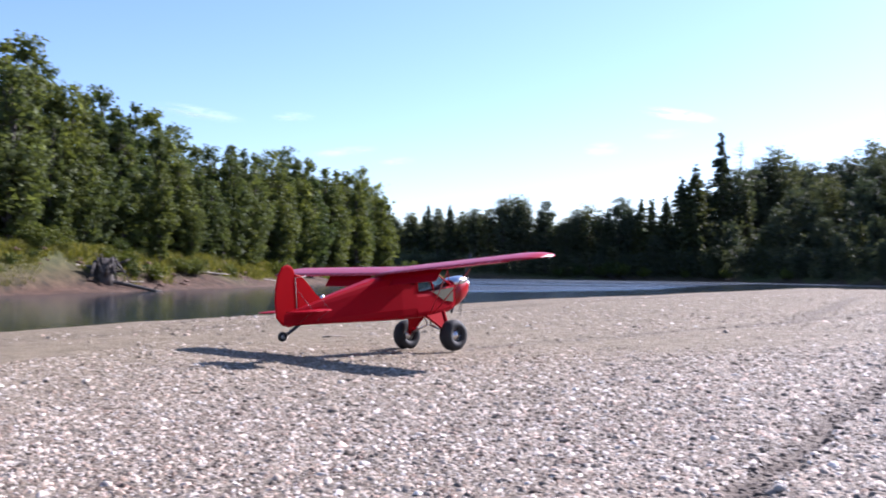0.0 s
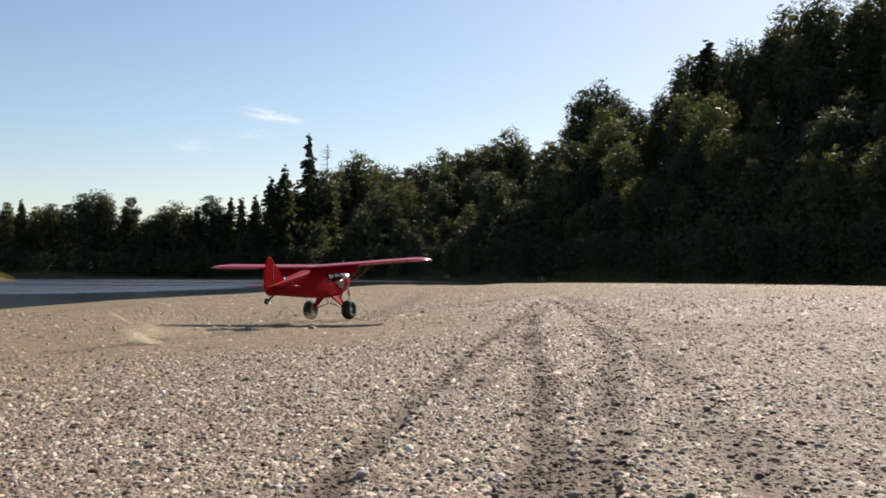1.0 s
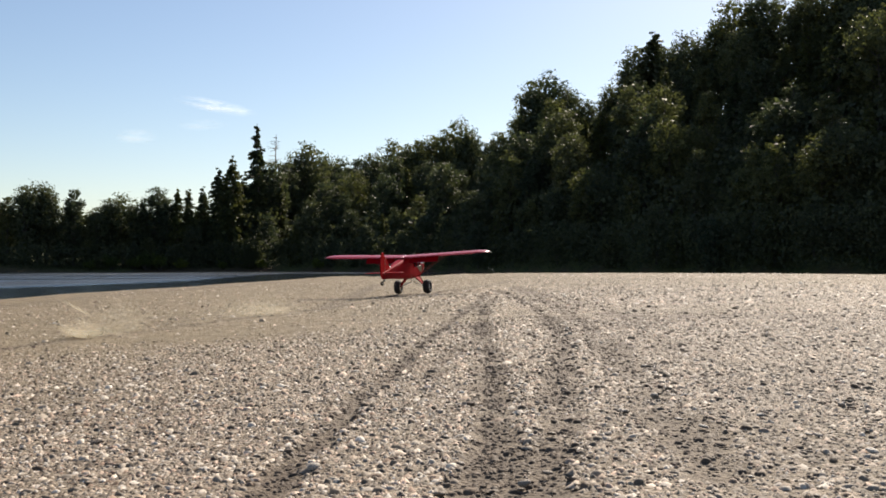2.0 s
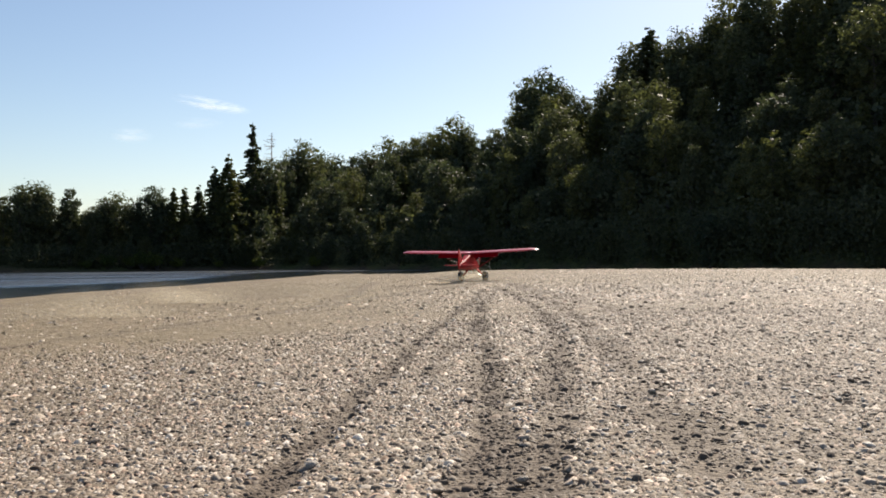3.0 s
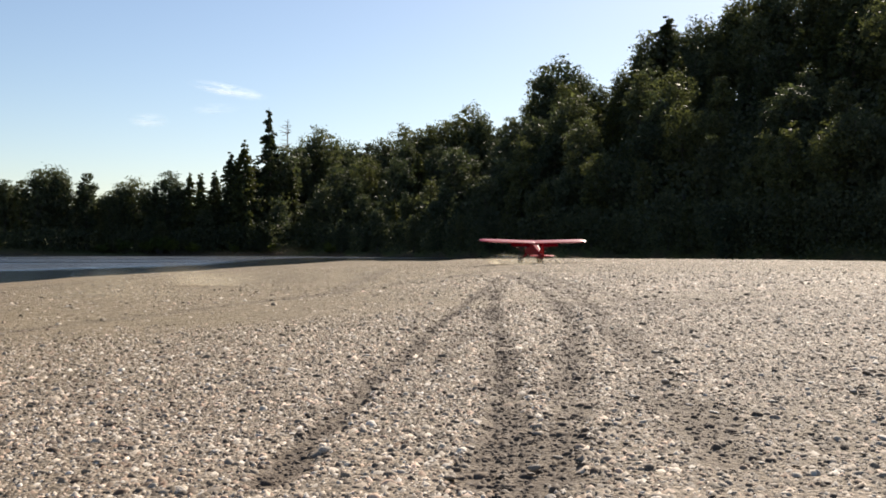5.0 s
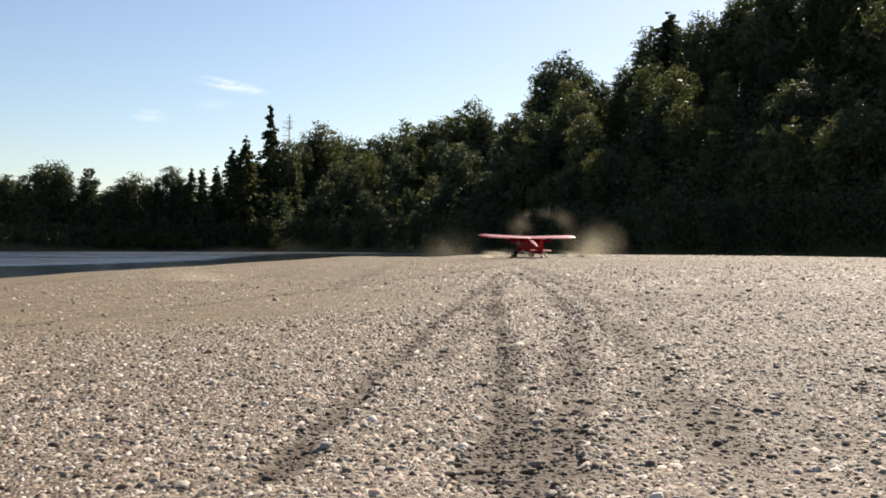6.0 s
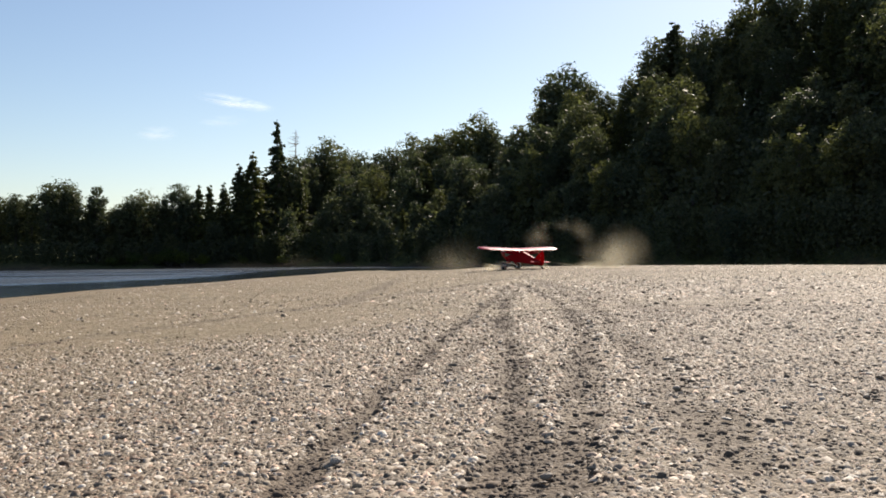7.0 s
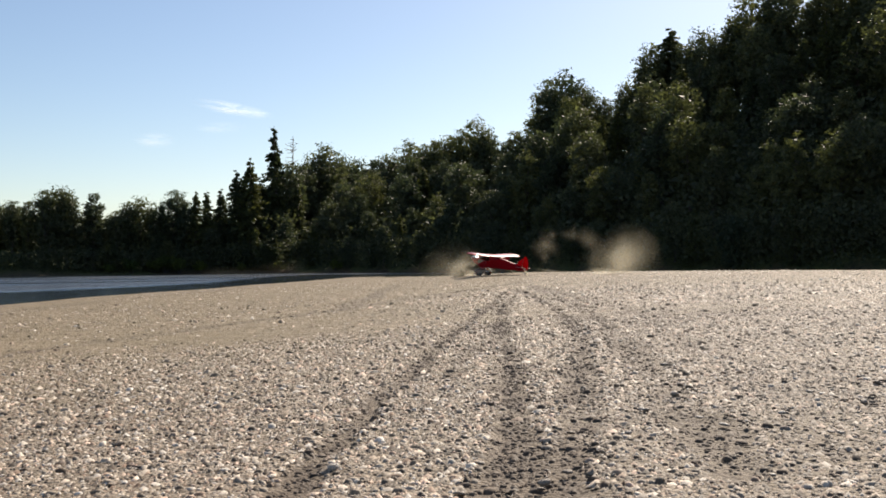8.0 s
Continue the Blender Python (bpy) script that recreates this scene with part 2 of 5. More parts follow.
# ---- helpers of this scene ----
def part(name, bm, mat, parent, label="", smooth=True):
    me = bpy.data.meshes.new(name)
    bm.normal_update()
    bm.to_mesh(me)
    bm.free()
    me.materials.append(mat)
    if smooth:
        me.polygons.foreach_set("use_smooth", [True] * len(me.polygons))
    ob = new(name, me)
    ob.parent = parent
    if label:
        ob["label"] = label
    return ob


def numpy_mesh(name, verts, faces, mat, attributes=(), smooth=False):
    """A mesh from arrays: all faces have the same number of corners."""
    verts, faces = np.asarray(verts, np.float32), np.asarray(faces, np.int32)
    me = bpy.data.meshes.new(name)
    k = faces.shape[1]
    me.vertices.add(len(verts))
    me.vertices.foreach_set("co", verts.ravel())
    me.loops.add(faces.size)
    me.loops.foreach_set("vertex_index", faces.ravel())
    me.polygons.add(len(faces))
    me.polygons.foreach_set("loop_start", np.arange(0, faces.size, k, dtype=np.int32))
    me.polygons.foreach_set("loop_total", np.full(len(faces), k, np.int32))
    if smooth:
        me.polygons.foreach_set("use_smooth", np.ones(len(faces), bool))
    for key, values in attributes:
        at = me.attributes.new(key, "FLOAT", "POINT")
        at.data.foreach_set("value", np.asarray(values, np.float32))
    me.materials.append(mat)
    me.update(calc_edges=True)
    return me


def tube(bm, a, b, r0, r1, sides=8, caps=True):
    """A tapered round bar from a to b."""
    a, b = Vector(a), Vector(b)
    q = (b - a).to_track_quat("Z", "Y")
    rings = []
    for p, r in ((a, r0), (b, r1)):
        rings.append([bm.verts.new(p + q @ Vector((r * math.cos(2 * math.pi * i / sides), r * math.sin(2 * math.pi * i / sides), 0))) for i in range(sides)])
    for i in range(sides):
        j = (i + 1) % sides
        bm.faces.new((rings[0][i], rings[0][j], rings[1][j], rings[1][i]))
    if caps:
        bm.faces.new(rings[0][::-1])
        bm.faces.new(rings[1])


def loft(bm, sections, caps=True):
    """Skin over rings of equal length."""
    rings = [[bm.verts.new(p) for p in ring] for ring in sections]
    k = len(rings[0])
    for a, b in zip(rings, rings[1:]):
        for i in range(k):
            j = (i + 1) % k
            bm.faces.new((a[i], a[j], b[j], b[i]))
    if caps:
        bm.faces.new(rings[0][::-1])
        bm.faces.new(rings[-1])
    bmesh.ops.recalc_face_normals(bm, faces=bm.faces)


# ---- ground ----
SHORE = np.array([(-70, -120), (-45, -20), (-34, 0), (-24.8, 31.7), (-12.7, 73), (-1.6, 102), (25, 161), (40, 185)], float)
LEFT_BANK = np.array([(-75, -120), (-66, -30), (-58, 30), (-54, 69), (-51, 117), (-52, 180), (-44, 212)], float)
FAR_AZ = np.array([-60, -25, -17, -10, 0, 5, 10, 15, 20, 25, 30, 35, 40, 60, 90, 140], float)
FAR_R = np.array([420, 310, 280, 264, 272, 268, 245, 220, 198, 180, 168, 158, 150, 140, 140, 160], float)
WATER_Z = -1.3
# the water's edge, and how high the hillside behind the far bank rises, by azimuth
EDGE = np.array([(-70, -120), (-46, -20), (-35.5, 0), (-27.0, 31), (-25.4, 43), (-22.3, 52), (-15.6, 75), (-12.2, 88), (-8.2, 98), (-4, 106), (2.9, 125), (11, 145), (25.6, 184), (40, 212)], float)
HILL_AZ = np.array([-20, 1, 5, 12, 17, 20, 25, 30, 40, 55, 80, 140], float)
HILL_Z = np.array([0, 1, 9, 13, 15, 24, 31, 37, 48, 48, 32, 10], float)


def smooth(a, b, x):
    s = np.clip((x - a) / (b - a), 0, 1)
    return s * s * (3 - 2 * s)


def ripple(x, y, s, seed):
    """Cheap smooth waviness made of a few crossing waves."""
    r = np.random.RandomState(seed)
    z = 0
    for k in range(7):
        a, ph, f = r.uniform(0, 6.28), r.uniform(0, 6.28), s * r.uniform(0.5, 2.0)
        z = z + np.sin((x * np.cos(a) + y * np.sin(a)) * f + ph) / 7
    return z


def bar_height(x, y):
    u = (x - np.interp(y, SHORE[:, 1], SHORE[:, 0]) + 0.9 * ripple(x, y, 0.25, 3)) * 0.95
    u = u * (1 + np.clip(0.028 * (y - 87), 0, 0.45))
    z = np.interp(u, [-14, 0, 6, 19, 25, 33, 45, 60], [-2.6, -1.27, -1.0, -0.78, -0.6, -0.15, 0.05, 0.1])
    lip = (x - np.interp(y, EDGE[:, 1], EDGE[:, 0]) + 0.6 * ripple(x, y, 0.25, 3)) * 0.95
    z = np.maximum(z, np.interp(lip, [-14, 0, 3, 8, 9], [-2.6, -1.27, -1.17, -1.03, -2.6]))
    az, r = np.degrees(np.arctan2(x, y)), np.hypot(x, y)
    end = np.interp(az, [8, 16, 40, 70], [175, 124, 120, 120])
    z = z - 2.2 * smooth(end, end + 16, r) * (az > -20)
    return z + 0.035 * ripple(x, y, 0.5, 4) * smooth(3, 10, r)


def left_height(x, y):
    u = np.interp(y, LEFT_BANK[:, 1], LEFT_BANK[:, 0]) - x + 1.2 * ripple(x, y, 0.35, 5)
    top = np.interp(y, [0, 70, 120, 180, 215], [3.6, 3.3, 2.2, 1.2, 0.2])
    z = np.where(u < 0, -1.3 + 0.25 * u, -1.3 + (top + 1.3) * (0.22 * smooth(0, 4, u) + 0.78 * smooth(2.6, 7.0, u)))
    return np.maximum(z - 5 * smooth(205, 222, y), -2.6)


def far_height(x, y):
    az, r = np.degrees(np.arctan2(x, y)), np.hypot(x, y)
    u = r - np.interp(az, FAR_AZ, FAR_R) + 1.5 * ripple(x, y, 0.2, 6)
    z = np.interp(u, [-14, 0, 6, 14, 60, 200], [-2.6, -1.3, -0.2, 0.8, 3.0, 6.0])
    bluff = smooth(-19, -15.5, az) * (1 - smooth(-11.5, -8.5, az)) * smooth(2, 24, u)
    hill = np.interp(az, HILL_AZ, HILL_Z) * np.clip((u - 4) / 92, 0, 1) ** 0.9
    return np.where((az > -61) & (az < 140), z + 9.3 * bluff + hill, -2.6)


def height(x, y):
    x, y = np.asarray(x, float), np.asarray(y, float)
    back = -2.6 + 4.2 * smooth(60, 260, -y)
    return np.maximum(np.maximum(bar_height(x, y), left_height(x, y)), np.maximum(far_height(x, y), np.maximum(back, -2.6)))


def on_ground(x, y):
    return float(height(x, y))


# the lines that wheels have worn into the bar, and broad darker bands: half width, strength, and points along them
DEEP_TRACKS = [
    (0.17, 1.0, [(0.4, 8.1), (0.7, 9.3), (1.1, 10.1), (1.6, 11.6), (2.3, 14.1), (3.0, 15.6), (3.8, 18.2), (5.0, 21.9), (7.0, 27.6), (10.8, 38.5), (15.4, 51.9)]),
    (0.2, 1.0, [(2.0, 7.2), (2.6, 8.8), (3.4, 11.4), (4.6, 15.3), (6.0, 20.4), (8.4, 28.9), (11.5, 39)]),
    (0.2, 0.95, [(2.1, 6.4), (2.3, 7.0), (2.8, 8.7), (3.3, 10.5), (3.9, 12.7), (4.9, 16.0)]),
    (0.24, 1.0, [(2.6, 7.3), (3.6, 9.5), (4.5, 11.8), (5.9, 15.5), (7.5, 19.4), (9.6, 25.8), (12.0, 33.8), (14.7, 44.8), (17.0, 55.7)]),
    (0.34, 0.85, [(4.1, 7.3), (4.9, 9.0), (5.6, 11.3), (6.6, 14.2), (8.2, 19.0), (10.3, 25.4), (13.3, 35.2), (16.5, 47.8), (20.5, 62)]),
    (0.3, 0.85, [(20.0, 60.0), (17.0, 47.4), (15.7, 40.2), (14.4, 34.5), (13.4, 29.6)]),
    (0.75, 0.95, [(13.3, 29.8), (13.6, 27.8), (14.4, 26.8), (15.7, 26.1), (18.2, 25.2)]),
    (0.38, 0.6, [(-5.4, 28.3), (-4.2, 30.8), (-2.8, 32.7), (-0.2, 37.0), (2.1, 40.1), (4.8, 44.3), (8.3, 49.4), (13.3, 57.7), (18.8, 65)]),
    (0.42, 0.6, [(5.1, 44.0), (9.3, 61.7), (13.0, 78), (15.8, 90.5)]),
]
FAINT_TRACKS_AND_BANDS = [
    (0.2, 0.55, [(3.4, 15.0), (4.9, 18.8), (6.8, 23.9), (9.9, 33.7), (14.9, 48.8)]),
    (0.35, 0.45, [(11.0, 55.5), (15.2, 61.3), (19.7, 65.9), (26, 80)]),
    (0.7, 0.4, [(13.8, 32.4), (9.8, 19.8), (7.8, 12.9), (6.6, 9.8), (5.3, 7.0)]),
    # broad bands that darken the gravel on the right
    (2.8, 0.32, [(5.8, 6.8), (8.4, 11.5), (11.6, 21.4), (13.2, 29.8)]),
    (2.0, 0.36, [(14.6, 23.4), (13.4, 25.1), (12.9, 27.4), (14.4, 35.1)]),
    (2.6, 0.34, [(8.4, 7.5), (13.0, 13.5), (19.0, 23.0)]),
    (5.0, 0.3, [(13.0, 20.0), (18.0, 31.0), (26.0, 47.0), (38.0, 74.0)]),
]
TRACKS = DEEP_TRACKS + FAINT_TRACKS_AND_BANDS


def track_wear(x, y):
    x, y = np.asarray(x, float), np.asarray(y, float)
    w = np.zeros_like(x)
    for half, wear, pts in TRACKS:
        d = np.full_like(x, 1e9)
        for (ax, ay), (bx, by) in zip(pts, pts[1:]):
            s = np.clip(((x - ax) * (bx - ax) + (y - ay) * (by - ay)) / ((bx - ax) ** 2 + (by - ay) ** 2), 0, 1)
            d = np.minimum(d, np.hypot(x - ax - s * (bx - ax), y - ay - s * (by - ay)))
        half = half * (1 + 0.012 * np.clip(y - 15, 0, 60))
        d = d + 0.9 * half * ripple(x, y, 2.6, 8) + 0.6 * half * ripple(x, y, 7.0, 9)
        broken = 0.55 + 0.45 * smooth(-0.25, 0.2, ripple(x, y, 1.3, 15) + 0.6 * ripple(x, y, 4.0, 16))
        w = np.maximum(w, wear * broken * (1 - smooth(0.5 * half, 1.4 * half, d)))
    return w


def stretched(lo, hi, step, far_lo, far_hi, grow=1.09):
    a = list(np.arange(lo, hi, step))
    s = step
    while a[-1] < far_hi:
        s *= grow
        a.append(a[-1] + s)
    s = step
    while a[0] > far_lo:
        s *= grow
        a.insert(0, a[0] - s)
    return np.array(a)


def build_ground():
    xs, ys = stretched(-12, 30, 0.22, -3800, 3800, 1.09), stretched(5, 78, 0.27, -3800, 3800, 1.07)
    gx, gy = np.meshgrid(xs, ys)
    x, y = gx.ravel(), gy.ravel()
    shore_u = x - np.interp(y, SHORE[:, 1], SHORE[:, 0])
    wear = np.maximum(track_wear(x, y), 0.3 * np.exp(-((shore_u - 4 + ripple(x, y, 0.3, 14)) / 1.4) ** 2))
    z = height(x, y) - 0.05 * wear + 0.018 * ripple(x, y, 3.0, 11) * (np.hypot(x, y) < 60)
    n = len(xs)
    i = (np.arange(len(ys) - 1)[:, None] * n + np.arange(n - 1)[None, :]).ravel()
    faces = np.stack([i, i + 1, i + n + 1, i + n], 1)
    on_bar = bar_height(x, y) > np.maximum(left_height(x, y), far_height(x, y))
    soil = np.where(on_bar, 0.0, 0.9 + 0.1 * smooth(-1.26, -1.0, z + 0.15 * ripple(x, y, 0.5, 13)))
    far_side = far_height(x, y) > left_height(x, y)
    turf = np.where(on_bar, 0.0, np.where(far_side, smooth(-1.3, -0.9, z), smooth(-0.2, 1.0, z + 1.1 * ripple(x, y, 0.55, 12))))
    me = numpy_mesh("ground", np.stack([x, y, z], 1), faces, GRAVEL, (("track", wear * 0.92), ("silt", silt_cover(x, y)), ("soil", soil), ("turf", turf)), True)
    return tagged(new("ground", me), "pale gravel bar with worn wheel tracks beside a river", "gravel", kind="structure")


def build_water():
    xs, ys = stretched(-80, 120, 4, -3000, 3000, 1.2), stretched(-40, 330, 4, -3000, 3000, 1.2)
    gx, gy = np.meshgrid(xs, ys)
    x, y = gx.ravel(), gy.ravel()
    az, r = np.degrees(np.arctan2(x, y)), np.hypot(x, y)
    start = np.interp(az, [-12, -5, -2, 1.3, 5], [112, 126, 136, 168, 215])
    riffle = smooth(start - 4, start + 16, r + 6 * ripple(x, y, 0.08, 21)) * smooth(-19, -13, az) * (1 - smooth(236, 262, r)) * (0.8 + 0.3 * ripple(x, y, 0.1, 22))
    n = len(xs)
    i = (np.arange(len(ys) - 1)[:, None] * n + np.arange(n - 1)[None, :]).ravel()
    me = numpy_mesh("water", np.stack([x, y, np.full_like(x, WATER_Z)], 1), np.stack([i, i + 1, i + n + 1, i + n], 1), WATER, (("riffle", riffle),), True)
    return tagged(new("water", me), "calm brown-green river with a rippled bright stretch", "river", kind="structure")


ground = build_ground()
build_water()


# ---- trees ----
def leaf_sprays(rng, centres, radii, counts, size, squash=0.8, corners=3):
    """Small leaf sprays scattered round clump centres, thinning out at the rim."""
    centres, radii, counts = np.array([tuple(c) for c in centres]), np.asarray(radii, float), np.asarray(counts, int)
    own = np.repeat(np.arange(len(counts)), counts)
    k = len(own)
    d = rng.normal(size=(k, 3))
    d /= np.linalg.norm(d, axis=1)[:, None] + 1e-9
    rad = np.minimum(0.25 + 0.75 * rng.uniform(0, 1, k) ** 0.5 + np.abs(rng.normal(0, 0.16, k)), 1.6) * radii[own]
    p = centres[own] + d * rad[:, None] * np.array([1, 1, squash])
    s = (rng.uniform(0.55, 1.45, k) * size)[:, None]
    out = d + rng.normal(0, 0.38, (k, 3))
    a = np.cross(out, rng.normal(size=(k, 3)))
    a /= np.linalg.norm(a, axis=1)[:, None] + 1e-9
    c = np.cross(a, out)
    c /= np.linalg.norm(c, axis=1)[:, None] + 1e-9
    ring_of = (p - a * s, p + a * s * 0.5 + c * s * 0.75, p + a * s * 0.7 - c * s * 0.6) if corners == 3 else (p - a * s, p + c * s * 0.6, p + a * s, p - c * s * 0.6)
    v = np.stack(ring_of, 1).reshape(-1, 3)
    return v, np.arange(len(v)).reshape(-1, corners)


def foliage(rng, lobes, leaves, size):
    """Sub-crowns: each a loose heart of large sprays inside many small puffs of leaves with gaps between them."""
    at, radii, hearts, wide = [], [], [], []
    for c, a, h in lobes:
        axes, count = np.array([a, a, h]), int(11 + 5 * a)
        d = rng.normal(size=(count, 3))
        d[:, 2] += 0.3
        d /= np.linalg.norm(d, axis=1)[:, None]
        at.append(np.array(c) + d * axes * rng.uniform(0.55, 1.02, (count, 1)))
        radii.append(rng.uniform(0.22, 0.46, count) * min(a, h))
        hearts.append(c)
        wide.append(0.62 * min(a, h))
    at, radii = np.concatenate(at), np.concatenate(radii)
    share = radii ** 2 / (radii ** 2).sum()
    v, f = leaf_sprays(rng, at, radii, (0.86 * leaves * share).astype(int) + 4, size, 0.75)
    wide = np.array(wide)
    v2, f2 = leaf_sprays(rng, hearts, wide, (0.14 * leaves * wide ** 2 / (wide ** 2).sum()).astype(int) + 3, size * 2.3, 1.0)
    return np.concatenate([v, v2]), np.concatenate([f, f2 + len(v)])


def make_tree(name, crown_mesh, trunk_bm, bark, label, category):
    root = new(name)
    part("trunk", trunk_bm, bark, root)
    crown = new("crown", crown_mesh)
    crown.parent = root
    return tagged(root, label, category)


def broadleaf(name, seed, leaf, label, width=0.3, low=0.06, levels=7, leaves=6200, size=0.2, peak=0.55, taper=0.0):
    """A tree 20 m high: trunk, limbs, and sub-crowns that overlap to an uneven crown with notches between them."""
    rng = np.random.RandomState(seed)
    bm = bmesh.new()
    p, r = Vector((0, 0, -0.4)), 0.34
    spine = [p.copy()]
    for k in range(7):
        q = p + Vector((rng.uniform(-0.3, 0.3), rng.uniform(-0.3, 0.3), 2.4))
        tube(bm, p, q, r, r * 0.78, 7, False)
        p, r = q, r * 0.78
        spine.append(p.copy())
    half, lobes, turn = 10 * width, [], rng.uniform(0, 6.28)
    for k in range(levels):
        s = (k + 0.35) / levels
        h = low + (0.95 - low) * s
        reach = half * ((0.6 + 0.4 * s / peak) if s < peak else max(0.25, 1 - ((s - peak) / (1.08 - peak)) ** 2) ** 0.6)
        if taper and s > peak:
            reach = half * (1 - taper * (s - peak) / (1 - peak)) * rng.uniform(0.8, 1.15)
        count = 1 if k == levels - 1 else (4 if reach > 2.6 else 3)
        turn += 0.9
        for m in range(count):
            a = turn + m * 2 * math.pi / count + rng.uniform(-0.35, 0.35)
            d = 0.0 if count == 1 else reach * rng.uniform(0.42, 0.62)
            size_of = reach * (rng.uniform(0.42, 0.6) if count > 1 else 0.9)
            tall = max(size_of * rng.uniform(0.85, 1.2), 20 * 0.62 / levels)
            c = (d * math.cos(a), d * math.sin(a), 20 * h + rng.uniform(-0.7, 0.7))
            lobes.append((c, size_of, tall))
            base = spine[min(7, max(1, int(h * 7)))]
            tube(bm, base, c, 0.1, 0.04, 5, False)
    top = max(c[2] + h * 0.95 for c, _, h in lobes)
    lobes = [((c[0], c[1], c[2] * 19.3 / top), a, h * 19.3 / top) for c, a, h in lobes]
    v, f = foliage(rng, lobes, leaves, size)
    return make_tree(name, numpy_mesh("crown", v, f, leaf), bm, BARK, label, "tree")


def conifer(name, seed, label, width=0.26, sparse=1.0, low=0.06):
    """A fir 20 m high: straight trunk, whorls of drooping boughs."""
    rng = np.random.RandomState(seed)
    bm = bmesh.new()
    tube(bm, (0, 0, -0.4), (0.1, 0, 20), 0.32, 0.03, 8)
    centres, radii, counts = [], [], []
    z = 20 * low
    while z < 19.6:
        h = z / 20
        reach = 20 * width * 0.56 * (1 - h) ** 0.85 + 0.12
        for k in range(rng.randint(7, 10) if h < 0.9 else 3):
            if rng.uniform() > sparse:
                continue
            a, d = rng.uniform(0, 6.28), reach * rng.uniform(0.3, 1.25)
            zz = z + rng.uniform(-0.55, 0.55)
            tip = Vector((d * math.cos(a), d * math.sin(a), zz - rng.uniform(0.1, 0.45) * d))
            tube(bm, (0, 0, zz), tip, 0.045, 0.012, 4, False)
            for s in (0.45, 0.7, 0.95):
                centres.append(Vector((0, 0, zz)).lerp(tip, s))
                radii.append(0.14 + 0.15 * d * (1.1 - s))
                counts.append(int(4 + 7 * d * (1.05 - s)))
        z += rng.uniform(0.28, 0.5)
    v, f = leaf_sprays(rng, centres, radii, counts, 0.27, 0.6)
    return make_tree(name, numpy_mesh("crown", v, f, LEAF_FIR), bm, BARK, label, "tree")


def snag(seed):
    rng = np.random.RandomState(seed)
    bm = bmesh.new()
    tube(bm, (0, 0, -0.4), (0.3, 0, 20), 0.3, 0.05, 8)
    for k in range(46):
        z = rng.uniform(8, 19.6)
        a, d = rng.uniform(0, 6.28), rng.uniform(0.5, 1.0) * (1.0 + (20 - z) * 0.16)
        tube(bm, (0.3 * z / 20, 0, z), (d * math.cos(a), d * math.sin(a), z + rng.uniform(-0.3, 0.7)), 0.06, 0.02, 4, False)
    root = new("dead_tree")
    part("trunk", bm, DEADWOOD, root)
    v, f = leaf_sprays(rng, [Vector((0.3, 0, z)) for z in (11, 13, 15)], [0.9, 0.8, 0.6], [30, 25, 18], 0.2)
    crown = new("crown", numpy_mesh("crown", v, f, LEAF_FIR))
    crown.parent = root
    return tagged(root, "bare grey dead conifer standing above the forest", "dead tree")


TALL = "tall cottonwood with sunlit green leaves on the earth bank"
DARK = "dark green broadleaf tree in the backlit forest edge"
KINDS = {
    "cotton_a": broadleaf("cottonwood_tree", 11, LEAF_COTTON, TALL, 0.27, 0.08, 10, 4600, 0.19, 0.3, 0.75),
    "cotton_b": broadleaf("cottonwood_tree", 12, LEAF_COTTON, TALL, 0.34, 0.06, 10, 5200, 0.19, 0.35, 0.7),
    "cotton_c": broadleaf("cottonwood_tree", 13, LEAF_COTTON, TALL, 0.23, 0.08, 11, 4000, 0.19, 0.3, 0.7),
    "cotton_d": broadleaf("cottonwood_tree", 14, LEAF_COTTON, TALL, 0.38, 0.05, 9, 5400, 0.19, 0.4, 0.6),
    "round_a": broadleaf("broadleaf_tree", 21, LEAF_MAPLE, DARK, 0.44, 0.1, 7, 3500, 0.24, 0.6),
    "round_b": broadleaf("broadleaf_tree", 22, LEAF_MAPLE, DARK, 0.54, 0.1, 6, 4000, 0.24, 0.66),
    "round_c": broadleaf("broadleaf_tree", 24, LEAF_MAPLE, DARK, 0.48, 0.1, 7, 3700, 0.24, 0.45, 0.6),
    "narrow": broadleaf("broadleaf_tree", 23, LEAF_MAPLE, "slender broadleaf tree on the far river bank", 0.27, 0.08, 8, 2800, 0.23),
    "fir_a": conifer("fir_tree", 31, "dark pointed fir in the forest edge", 0.5),
    "fir_b": conifer("fir_tree", 32, "dark pointed fir in the forest edge", 0.37),
    "fir_sparse": conifer("fir_tree", 33, "very tall thin fir with sparse ragged boughs", 0.27, 0.62, 0.2),
    "snag": snag(34),
}
FRESH = set(KINDS)


def plant(kind, x, y, top, z=None, stretch=1.0, group="forest trees"):
    """Stands a tree of that kind at x, y, its tip at height top."""
    z = on_ground(x, y) if z is None else z
    s = max(2.0, top - z) / (20.0 if kind.startswith("fir") or kind == "snag" else 19.4)
    spin = math.radians((x * 37.3 + y * 17.1) % 360)
    m = Matrix.Translation((x, y, z)) @ Matrix.Rotation(spin, 4, "Z") @ Matrix.Diagonal((s * stretch, s * stretch, s, 1))
    if kind in FRESH:
        FRESH.discard(kind)
        KINDS[kind].matrix_basis = m
        ob = KINDS[kind]
    else:
        src = KINDS[kind]
        keep = src.matrix_basis.copy()
        src.matrix_basis = Matrix.Identity(4)
        ob = copy_thing(src, m)
        src.matrix_basis = keep
    ob["group"] = group
    return ob


